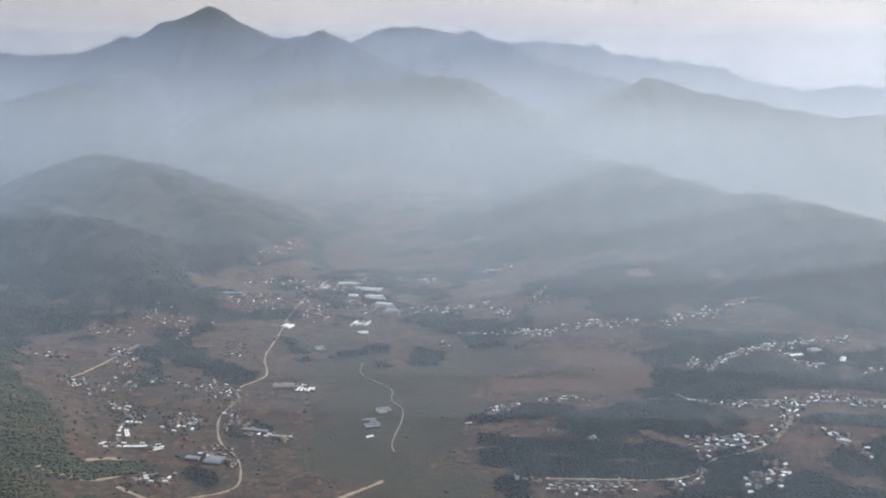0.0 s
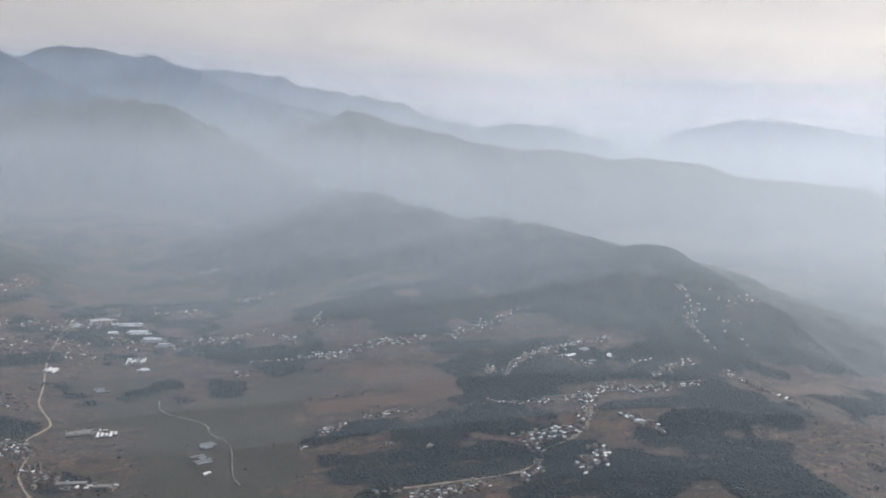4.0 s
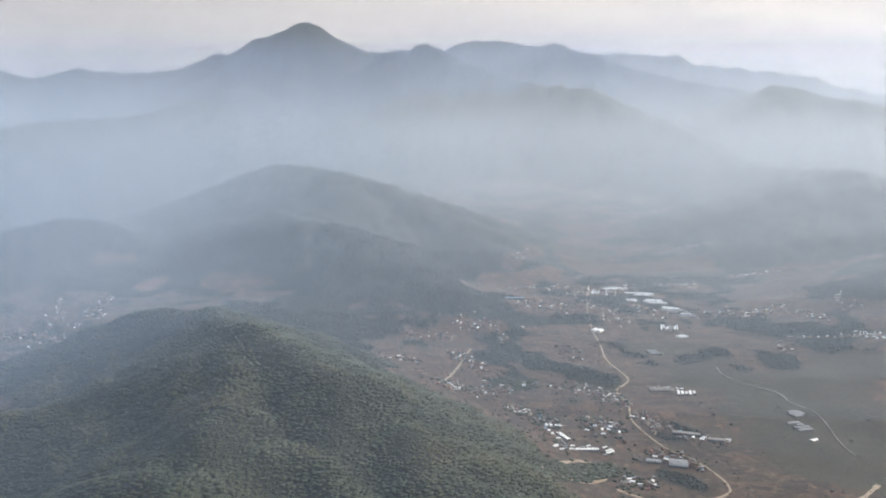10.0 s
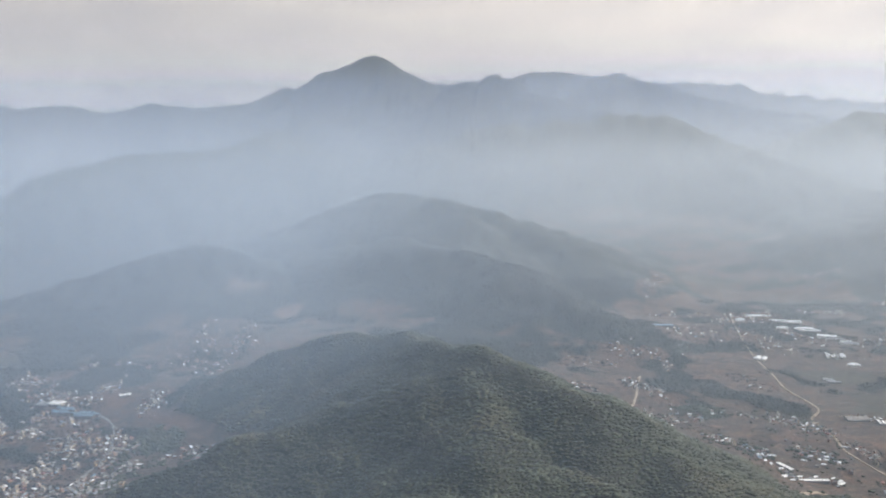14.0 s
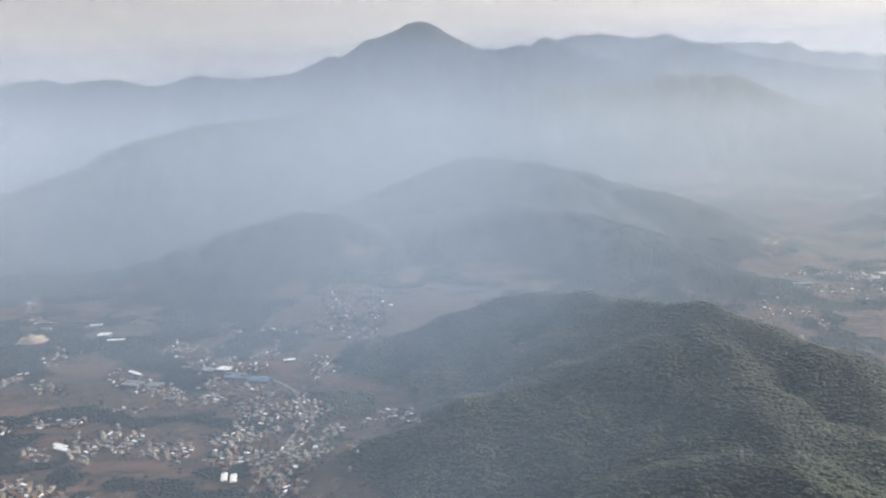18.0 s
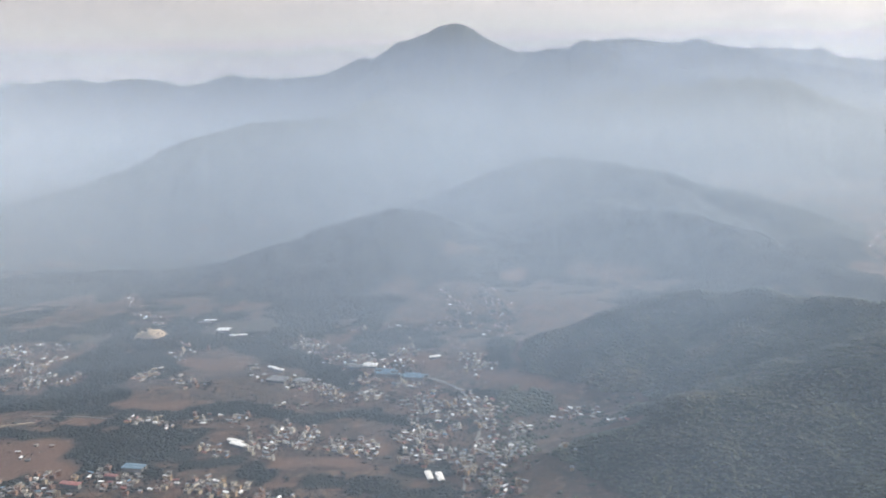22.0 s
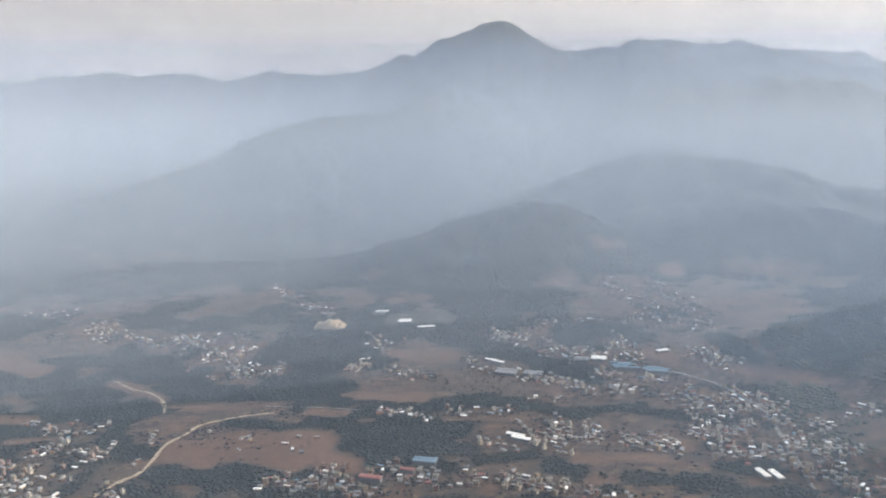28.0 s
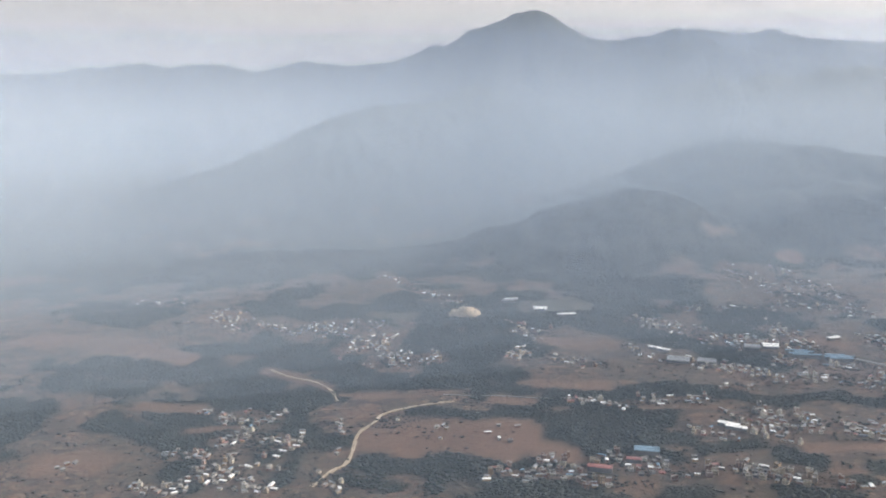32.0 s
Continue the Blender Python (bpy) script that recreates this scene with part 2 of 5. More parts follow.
# ---- the land ----
BASE = [(700, 1500, -590), (800, 2200, -585), (1100, 1550, -602), (900, 1250, -590), (570, 1320, -555), (500, 2340, -558),
        (1800, 1340, -535), (1880, 1680, -495), (1900, 2040, -482), (2040, 1720, -475), (1450, 1500, -575), (-650, 1450, -540),
        (-1000, 1200, -560), (-850, 1600, -560), (-1300, 1900, -575), (-1500, 1240, -592), (-1450, 1800, -565), (-560, 2070, -550),
        (-450, 1690, -505), (2600, 1730, -600), (-640, 1080, -550), (900, 3000, -580), (-2500, 2500, -600), (900, 4200, -530)]
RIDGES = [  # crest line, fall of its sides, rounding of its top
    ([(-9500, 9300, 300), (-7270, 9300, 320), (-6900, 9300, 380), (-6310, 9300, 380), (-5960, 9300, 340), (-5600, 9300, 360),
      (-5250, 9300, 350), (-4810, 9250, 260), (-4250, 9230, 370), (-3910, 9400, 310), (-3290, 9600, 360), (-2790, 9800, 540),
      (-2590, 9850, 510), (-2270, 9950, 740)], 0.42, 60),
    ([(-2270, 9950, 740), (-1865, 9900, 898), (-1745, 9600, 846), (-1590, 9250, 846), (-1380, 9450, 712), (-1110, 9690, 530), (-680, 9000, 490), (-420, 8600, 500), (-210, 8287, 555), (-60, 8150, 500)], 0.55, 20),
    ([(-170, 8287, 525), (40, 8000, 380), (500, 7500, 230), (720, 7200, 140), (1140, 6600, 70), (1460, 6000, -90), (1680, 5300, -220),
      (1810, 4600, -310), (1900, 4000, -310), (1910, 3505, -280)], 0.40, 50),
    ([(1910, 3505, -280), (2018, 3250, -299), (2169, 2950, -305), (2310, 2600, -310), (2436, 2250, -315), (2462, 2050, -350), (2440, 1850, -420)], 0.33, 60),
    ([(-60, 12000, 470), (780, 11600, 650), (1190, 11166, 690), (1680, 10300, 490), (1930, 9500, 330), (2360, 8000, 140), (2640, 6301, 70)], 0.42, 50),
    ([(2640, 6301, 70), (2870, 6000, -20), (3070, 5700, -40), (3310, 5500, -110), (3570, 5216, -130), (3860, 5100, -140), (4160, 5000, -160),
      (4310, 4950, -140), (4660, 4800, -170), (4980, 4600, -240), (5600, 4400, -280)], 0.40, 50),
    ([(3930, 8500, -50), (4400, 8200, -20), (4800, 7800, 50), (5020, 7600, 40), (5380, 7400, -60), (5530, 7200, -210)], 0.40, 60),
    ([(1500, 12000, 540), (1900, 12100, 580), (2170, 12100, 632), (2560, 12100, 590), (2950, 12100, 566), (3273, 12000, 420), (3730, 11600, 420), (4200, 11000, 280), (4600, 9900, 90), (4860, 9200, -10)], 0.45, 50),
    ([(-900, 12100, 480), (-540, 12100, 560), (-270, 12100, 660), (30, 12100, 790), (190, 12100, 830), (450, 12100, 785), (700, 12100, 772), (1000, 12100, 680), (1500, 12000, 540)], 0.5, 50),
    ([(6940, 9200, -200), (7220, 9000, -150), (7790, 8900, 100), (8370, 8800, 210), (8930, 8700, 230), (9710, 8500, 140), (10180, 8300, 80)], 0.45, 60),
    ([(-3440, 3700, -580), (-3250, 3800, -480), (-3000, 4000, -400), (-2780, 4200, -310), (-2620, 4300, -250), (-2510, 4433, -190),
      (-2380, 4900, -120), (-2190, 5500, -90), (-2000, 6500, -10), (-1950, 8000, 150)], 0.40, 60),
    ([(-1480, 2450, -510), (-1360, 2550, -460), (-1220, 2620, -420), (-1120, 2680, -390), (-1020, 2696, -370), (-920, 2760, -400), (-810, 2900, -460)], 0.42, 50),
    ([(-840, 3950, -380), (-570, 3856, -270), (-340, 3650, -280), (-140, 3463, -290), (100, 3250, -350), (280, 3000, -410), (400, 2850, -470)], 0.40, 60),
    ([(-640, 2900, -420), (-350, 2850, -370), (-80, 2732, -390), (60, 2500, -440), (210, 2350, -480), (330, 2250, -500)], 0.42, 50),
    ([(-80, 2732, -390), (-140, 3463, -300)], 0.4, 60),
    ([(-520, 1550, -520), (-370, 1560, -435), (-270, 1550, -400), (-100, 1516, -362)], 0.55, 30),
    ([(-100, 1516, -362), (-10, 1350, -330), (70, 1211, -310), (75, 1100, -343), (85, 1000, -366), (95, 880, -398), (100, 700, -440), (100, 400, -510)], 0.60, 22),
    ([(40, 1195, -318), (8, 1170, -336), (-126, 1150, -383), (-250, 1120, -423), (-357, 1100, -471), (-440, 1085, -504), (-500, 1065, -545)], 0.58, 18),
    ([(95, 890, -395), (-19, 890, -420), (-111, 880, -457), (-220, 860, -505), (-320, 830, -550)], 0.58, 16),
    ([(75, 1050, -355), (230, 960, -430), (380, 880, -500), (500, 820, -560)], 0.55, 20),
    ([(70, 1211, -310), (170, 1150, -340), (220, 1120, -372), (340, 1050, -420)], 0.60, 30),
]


def crest(x, y, pts, fall, rnd):
    """Height of one ridge over the plan, very low away from it."""
    best = np.full(x.shape, -1e5)
    for (ax, ay, az), (bx, by, bz) in zip(pts, pts[1:]):
        dx, dy = bx - ax, by - ay
        s = np.clip(((x - ax) * dx + (y - ay) * dy) / (dx * dx + dy * dy), 0, 1)
        d = np.hypot(x - ax - s * dx, y - ay - s * dy)
        best = np.maximum(best, az + s * (bz - az) - fall * (np.sqrt(d * d + rnd * rnd) - rnd))
    return best


def valley(x, y):
    top, low = -560.0 * 0.002, 0.002
    for px, py, pz in BASE:
        w = np.exp(-((x - px) ** 2 + (y - py) ** 2) / (2 * 330.0 ** 2))
        top, low = top + w * pz, low + w
    return top / low


def land(x, y):
    """Height of the ground and how far it stands over the valley floor."""
    x, y = np.asarray(x, float), np.asarray(y, float)
    base = valley(x, y) + 7 * fbm(x, y, 260, 3, 5)
    wx, wy = x + 26 * fbm(x, y, 300, 3, 11), y + 40 * fbm(x, y, 420, 3, 23)
    near = np.clip((np.hypot(x, y - 1300) - 900) / 1500, 0.25, 1)
    wx, wy = x + (wx - x) * near, y + (wy - y) * near
    hill = np.full(x.shape, -1e5)
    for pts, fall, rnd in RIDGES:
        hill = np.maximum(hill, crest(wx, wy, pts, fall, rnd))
    gap = np.abs(base - hill)
    z = np.maximum(base, hill) + 14 * np.exp(-gap / 28)
    up = np.clip(hill - base, 0, None)
    gully = np.abs(fbm(x, y, 300 + 0.04 * np.abs(y), 4, 31))
    z = z + np.clip(up / 30, 0, 1) * 6.0 * fbm(x, y, 75, 3, 53) * np.clip((2600 - y) / 400, 0, 1)
    z = z - np.minimum(up, 260) * 0.16 * gully + np.clip(up / 40, 0, 1) * (3.0 + 0.0022 * np.abs(y)) * fbm(x, y, 24 + 0.012 * np.abs(y), 3, 47)
    return z, up


def spread(start, stop, step, grow=1.0):
    out, at = [start], start
    while (at < stop) if step > 0 else (at > stop):
        at += step
        step *= grow
        out.append(at)
    return out


xs = sorted(spread(-2400, -12000, -14, 1.07)[1:] + spread(-2400, 2700, 14) + spread(2714, 12500, 14, 1.07)[1:])
ys = sorted(spread(300, -9000, -20, 1.2)[1:] + spread(300, 2600, 13) + spread(2613, 12300, 13, 1.014)[1:])
GX, GY = np.meshgrid(np.array(xs), np.array(ys))
GZ, GUP = land(GX, GY)


# land cover: strips of the plan from one end to the other, each with its half depth
WOODS_EAST = [
    (1174, 2078, 1339, 2030, 35), (1091, 1875, 1115, 1848, 75), (1205, 1977, 1303, 1819, 54), (1625, 1882, 1768, 1861, 41), (1660, 1623, 1892, 1557, 34), (1209, 1531, 1410, 1513, 35),
    (1406, 1500, 1608, 1459, 40), (1233, 1413, 1548, 1310, 30), (1241, 1342, 1539, 1236, 35), (2014, 1670, 2201, 1668, 33), (1799, 1389, 2024, 1366, 29), (1662, 1442, 1698, 1411, 25),
    (1606, 1265, 1707, 1263, 26), (1505, 1154, 1632, 1120, 30), (2208, 1584, 2337, 1461, 42), (1550, 2099, 1679, 2001, 41), (1802, 1225, 2065, 1310, 34),
]
WOODS_TOWN = [
    (-1182, 1744, -1052, 1697, 70), (-1050, 1689, -849, 1450, 57), (-1133, 1331, -1026, 1352, 29), (-1021, 1336, -871, 1290, 35), (-874, 1309, -780, 1329, 29), (-779, 1319, -690, 1278, 22),
    (-1459, 1230, -1331, 1206, 16), (-1323, 1191, -1159, 1152, 42), (-1175, 1188, -1036, 1143, 40), (-1027, 1119, -947, 1143, 28), (-1521, 1660, -1398, 1571, 105), (-1391, 1436, -1308, 1407, 52),
    (-1384, 1609, -1410, 1739, 57), (-1739, 1503, -1699, 1539, 100), (-1589, 1375, -1377, 1366, 23), (-1772, 1853, -1521, 1857, 72), (-1663, 1931, -1567, 2024, 68),
]
WOODS_GARDENS = [
    (-1330, 1815, -1292, 1866, 49), (-876, 1693, -829, 1709, 59), (-638, 1399, -477, 1345, 21), (-589, 1340, -471, 1308, 12), (-811, 1068, -698, 1057, 24), (-892, 1068, -833, 1020, 20),
    (-918, 1102, -880, 1086, 26), (-696, 1037, -591, 1028, 15), (-1223, 1917, -1122, 1864, 30), (-715, 1494, -628, 1373, 5), (-588, 1702, -568, 1501, 42),
]
WOODS_WEST = [
    (-2146, 1318, -1969, 1324, 44), (-2033, 1430, -1854, 1424, 51), (-1845, 1339, -1641, 1280, 30), (-1643, 1185, -1562, 1118, 60), (-2004, 1554, -1738, 1573, 41), (-1712, 1504, -1519, 1386, 38),
    (-1850, 1190, -1756, 1160, 15), (-1972, 1191, -1797, 1112, 33), (-1869, 1648, -1747, 1503, 44), (-1450, 1159, -1422, 1154, 18), (-1513, 1004, -1428, 985, 20), (-2409, 1830, -2198, 1835, 51),
    (-1592, 999, -1596, 1092, 23), (-1453, 1472, -1349, 1359, 46), (-2009, 1908, -1824, 1811, 35), (-1461, 1241, -1307, 1207, 23), (-1307, 1207, -1174, 1170, 28),
]
WOODS_MIDDLE = [
    (432, 1860, 551, 1868, 32), (549, 1824, 705, 1748, 46), (526, 1198, 641, 1276, 36), (733, 1277, 779, 1245, 21), (929, 2251, 979, 2199, 22), (989, 1951, 1005, 1864, 24),
    (80, 1887, 199, 2035, 52), (443, 2335, 493, 2348, 48),
]
BARE_EAST = [
    (1189, 1831, 1216, 1744, 58), (1278, 1674, 1566, 1619, 34), (1524, 1395, 1599, 1325, 20), (2055, 1771, 2065, 1705, 14), (1149, 1685, 1202, 1643, 39), (1421, 1810, 1563, 1691, 70),
    (1715, 1371, 1775, 1301, 26), (2276, 1373, 2444, 1399, 37), (1685, 2376, 1708, 2361, 44), (1867, 2046, 1903, 2051, 16), (1804, 1310, 1847, 1279, 19), (1303, 1819, 1409, 1817, 36),
    (1110, 1639, 1190, 1553, 25),
]
BARE_TOWN = [
    (-1447, 1150, -1278, 1146, 48), (-1255, 1104, -1195, 1075, 30), (-1264, 1361, -1154, 1357, 32), (-1330, 1298, -1275, 1294, 28), (-1271, 1628, -1124, 1598, 30), (-609, 1487, -474, 1384, 19),
    (-771, 1626, -711, 1585, 46), (-889, 1122, -753, 1119, 15), (-466, 1186, -356, 1145, 23), (-516, 1054, -458, 1059, 8), (-1099, 1266, -961, 1265, 14), (-1574, 1319, -1456, 1310, 9),
    (-764, 1204, -716, 1167, 17), (-805, 2473, -742, 2577, 58), (-608, 2400, -584, 2410, 56), (-868, 1052, -832, 1054, 14), (-623, 1148, -598, 1093, 11),
]
BARE_WEST = [
    (-2381, 1604, -2077, 1548, 66), (-2074, 1543, -1970, 1491, 34), (-1937, 1251, -1825, 1257, 23), (-1786, 1453, -1627, 1357, 19), (-1607, 1330, -1479, 1312, 11), (-1808, 1167, -1728, 1182, 16),
    (-1961, 1034, -1886, 1045, 39), (-2041, 1787, -1974, 1765, 56), (-1607, 959, -1583, 959, 13), (-1583, 1259, -1534, 1227, 18), (-1506, 1139, -1426, 1100, 39), (-1436, 1139, -1292, 1096, 48),
    (-1291, 1377, -1172, 1362, 27), (-1340, 1304, -1263, 1292, 12),
]

# ovals of the plan: centre x, y, half width, half depth
WOODS_HILLS = [(-60, 1980, 300, 260), (-330, 1800, 160, 120), (100, 2350, 200, 160), (-2350, 2340, 330, 100), (-1330, 2260, 190, 40)]
GREEN = [(1060, 1400, 170, 180), (1080, 1640, 170, 180), (930, 1780, 100, 100), (860, 1980, 90, 60), (730, 3140, 180, 170),
         (1250, 1800, 160, 80), (-1250, 1900, 90, 70), (-1600, 1820, 70, 40), (1150, 1250, 120, 60)]

# ---- villages: strips of the plan with their half depth and number of houses ----
VILLAGES_EAST = [
    (1340, 1992, 1386, 1971, 17, 24), (1386, 1971, 1460, 1978, 16, 26), (1460, 1978, 1534, 1976, 17, 24), (1534, 1976, 1621, 1963, 14, 22), (1674, 1939, 1732, 1971, 26, 18), (1732, 1971, 1802, 1986, 28, 20),
    (1802, 1986, 1933, 2061, 14, 10), (1670, 1683, 1700, 1708, 13, 10), (1706, 1652, 1750, 1708, 13, 12), (1750, 1708, 1813, 1751, 12, 14), (1813, 1751, 1888, 1766, 14, 18), (1888, 1766, 2035, 1763, 12, 36),
    (1865, 1749, 1919, 1635, 26, 14), (1617, 1546, 1703, 1476, 9, 14), (1703, 1476, 1829, 1469, 10, 30), (1834, 1478, 1888, 1500, 15, 16),
]
VILLAGES_SLOPE = [
    (1888, 1500, 1968, 1449, 17, 40), (1968, 1449, 2100, 1454, 13, 22), (1808, 1453, 1718, 1328, 20, 32), (1590, 1343, 1638, 1334, 16, 34), (1638, 1334, 1708, 1333, 17, 40), (1590, 1304, 1626, 1320, 12, 18),
    (1283, 1261, 1318, 1246, 6, 12), (1331, 1220, 1388, 1216, 15, 18), (1388, 1216, 1463, 1200, 14, 24), (1338, 1430, 1362, 1418, 4, 5), (1422, 1395, 1441, 1385, 4, 3), (1247, 1526, 1302, 1551, 15, 16),
    (1351, 1563, 1414, 1573, 12, 10), (1414, 1573, 1443, 1547, 8, 5), (2356, 1906, 2336, 1795, 24, 16), (2336, 1795, 2276, 1744, 23, 14),
]
VILLAGES_RIDGE = [
    (2276, 1744, 2260, 1647, 20, 18), (1982, 1589, 2073, 1615, 8, 8), (2018, 1528, 2075, 1548, 17, 12), (2075, 1548, 2172, 1577, 17, 12), (1135, 1942, 1163, 1962, 17, 6), (1129, 2231, 1192, 2264, 24, 12),
    (1192, 2264, 1256, 2287, 22, 12), (1279, 2224, 1310, 2119, 40, 18), (1378, 2253, 1423, 2238, 79, 16), (1236, 2734, 1385, 2735, 24, 16), (1183, 2022, 1332, 1985, 7, 14), (1149, 3116, 1248, 3083, 20, 8),
    (2182, 1483, 2220, 1493, 17, 8), (2200, 1448, 2232, 1340, 18, 14), (2515, 1815, 2579, 1846, 24, 6), (2466, 1826, 2341, 1609, 63, 12),
]
VILLAGES_LOWER = [
    (1524, 1200, 1575, 1221, 9, 8), (1575, 1221, 1588, 1249, 7, 5), (1636, 1190, 1704, 1216, 19, 26), (1818, 1334, 1849, 1261, 21, 18), (1196, 1482, 1207, 1482, 7, 3),
]
VILLAGES_VALLEY = [
    (558, 1339, 652, 1354, 10, 30), (544, 1509, 574, 1351, 36, 14), (627, 1484, 677, 1462, 37, 28), (668, 1644, 728, 1585, 48, 26), (782, 1695, 842, 1699, 20, 8), (786, 1442, 869, 1413, 12, 12),
    (722, 1369, 793, 1343, 17, 10), (327, 1650, 388, 1626, 20, 16), (353, 1844, 407, 1817, 34, 16), (204, 1771, 281, 1774, 21, 10), (399, 1634, 482, 1658, 32, 14), (480, 1561, 563, 1476, 27, 16),
    (624, 1671, 670, 1663, 21, 14), (728, 1522, 771, 1470, 34, 16), (342, 2076, 459, 2065, 46, 24), (466, 2000, 480, 2002, 19, 6),
]
VILLAGES_FLOOR = [
    (701, 2475, 868, 2560, 57, 44), (523, 2260, 655, 2328, 98, 24), (720, 2330, 810, 2186, 62, 26), (853, 2359, 929, 2251, 49, 10), (968, 2627, 1107, 2608, 25, 14), (1007, 2258, 1197, 2278, 31, 20),
    (498, 2675, 603, 2923, 51, 16), (654, 1242, 707, 1236, 18, 14), (781, 1308, 795, 1309, 14, 4), (518, 1693, 600, 1668, 13, 8), (232, 1996, 346, 1997, 33, 10), (496, 2511, 672, 2536, 21, 16),
    (408, 1771, 446, 1762, 37, 8), (620, 1909, 669, 1860, 41, 6),
]
VILLAGES_TOWN = [
    (-1803, 1693, -1621, 1719, 35, 60), (-1656, 1574, -1578, 1642, 42, 60), (-1582, 1495, -1463, 1527, 36, 80), (-1325, 1521, -1285, 1556, 23, 30), (-1321, 1689, -1260, 1667, 39, 14), (-1604, 2033, -1477, 1961, 26, 18),
    (-1741, 2248, -1573, 2037, 32, 18), (-1243, 1526, -1151, 1469, 27, 12), (-1099, 1596, -1022, 1492, 23, 10), (-979, 1498, -873, 1409, 32, 54), (-895, 1411, -760, 1409, 20, 44), (-961, 1341, -904, 1357, 11, 14),
    (-1074, 1783, -947, 1677, 31, 50), (-947, 1677, -809, 1555, 45, 60), (-803, 1692, -753, 1558, 57, 40), (-644, 1601, -589, 1489, 39, 44),
]
VILLAGES_STREETS = [
    (-845, 1492, -690, 1437, 26, 44), (-1209, 1288, -1125, 1281, 11, 30), (-1125, 1281, -988, 1291, 17, 34), (-1032, 1185, -970, 1163, 16, 12), (-969, 1224, -899, 1165, 24, 34), (-916, 1237, -818, 1204, 27, 100),
    (-816, 1194, -742, 1168, 25, 64), (-757, 1383, -688, 1395, 21, 26), (-705, 1235, -624, 1209, 38, 60), (-703, 1331, -627, 1325, 32, 50), (-689, 1147, -615, 1148, 20, 36), (-628, 1373, -553, 1296, 30, 70),
    (-581, 1277, -476, 1258, 24, 80), (-590, 1170, -525, 1161, 50, 110), (-625, 1232, -590, 1148, 38, 36), (-583, 1075, -531, 1053, 24, 90),
]
VILLAGES_CENTRE = [
    (-525, 1161, -504, 1115, 39, 22), (-524, 1044, -504, 1024, 13, 16), (-576, 1026, -526, 1016, 9, 30), (-453, 1311, -396, 1277, 23, 22), (-389, 1217, -355, 1149, 10, 6), (-448, 1141, -442, 1069, 30, 8),
    (-1168, 1075, -1114, 1073, 19, 56), (-1111, 1065, -1014, 1058, 21, 100), (-1314, 1021, -1188, 1029, 18, 40), (-1324, 1142, -1287, 1145, 19, 14), (-1246, 1071, -1212, 1073, 14, 12), (-989, 1059, -932, 1035, 19, 44),
    (-932, 1035, -862, 1013, 17, 44), (-1191, 1002, -1103, 1010, 11, 30), (-1469, 1197, -1346, 1164, 43, 6), (-861, 1007, -756, 1020, 7, 16),
]
VILLAGES_HAMLETS = [
    (-788, 2253, -682, 1990, 99, 30), (-676, 2201, -586, 1908, 98, 36), (-747, 1917, -587, 1808, 35, 20), (-989, 1889, -769, 1866, 29, 16),
]
VILLAGES_WEST = [
    (-1819, 1245, -1799, 1247, 11, 8), (-1779, 1226, -1671, 1230, 20, 36), (-1736, 1139, -1614, 1115, 34, 54), (-1800, 1068, -1693, 1071, 14, 30), (-1727, 1016, -1633, 999, 23, 64), (-1826, 968, -1721, 976, 13, 40),
    (-1634, 967, -1593, 964, 8, 20), (-1649, 1033, -1602, 1023, 8, 10), (-1581, 1196, -1549, 1171, 16, 14), (-1543, 1097, -1537, 1092, 10, 5), (-1939, 1016, -1921, 1030, 11, 6), (-2053, 1811, -1942, 1725, 54, 30),
    (-2121, 1748, -2091, 1746, 11, 4), (-1901, 1726, -1819, 1688, 16, 16), (-2368, 2048, -2184, 1951, 60, 18), (-1545, 1005, -1502, 974, 13, 12),
]
WOODS = WOODS_EAST + WOODS_TOWN + WOODS_GARDENS + WOODS_WEST + WOODS_MIDDLE
BARE = BARE_EAST + BARE_TOWN + BARE_WEST
VILLAGES = VILLAGES_EAST + VILLAGES_SLOPE + VILLAGES_RIDGE + VILLAGES_LOWER + VILLAGES_VALLEY + VILLAGES_FLOOR + VILLAGES_TOWN + VILLAGES_STREETS + VILLAGES_CENTRE + VILLAGES_HAMLETS + VILLAGES_WEST


def strips(x, y, plan, seed):
    """1 inside the strips, with ragged borders."""
    rag = 0.6 * fbm(x, y, 75, 5, seed)
    out = np.zeros(np.shape(x))
    for ax, ay, bx, by, ry in plan:
        rx = min(max(0.6 * ry, 7.0), 32.0)
        dx, dy = (bx - ax) / rx, (by - ay) / ry
        u, v = (x - ax) / rx, (y - ay) / ry
        s = np.clip((u * dx + v * dy) / (dx * dx + dy * dy + 1e-6), 0, 1)
        out = np.maximum(out, np.clip((1.08 - np.hypot(u - s * dx, v - s * dy) + rag) * 3, 0, 1))
    return out


def ovals(x, y, plan, seed):
    """1 inside the ovals, with ragged borders."""
    rag = 0.42 * fbm(x, y, 70, 4, seed)
    out = np.zeros(np.shape(x))
    for px, py, rx, ry in plan:
        out = np.maximum(out, np.clip((1.05 - np.hypot((x - px) / rx, (y - py) / ry) + rag) * 4, 0, 1))
    return out


def greens(x, y):
    return np.maximum(0.85 * ovals(x, y, GREEN, 83), 0.2 * np.clip(fbm(x, y, 220, 3, 87) * 2, 0, 1))


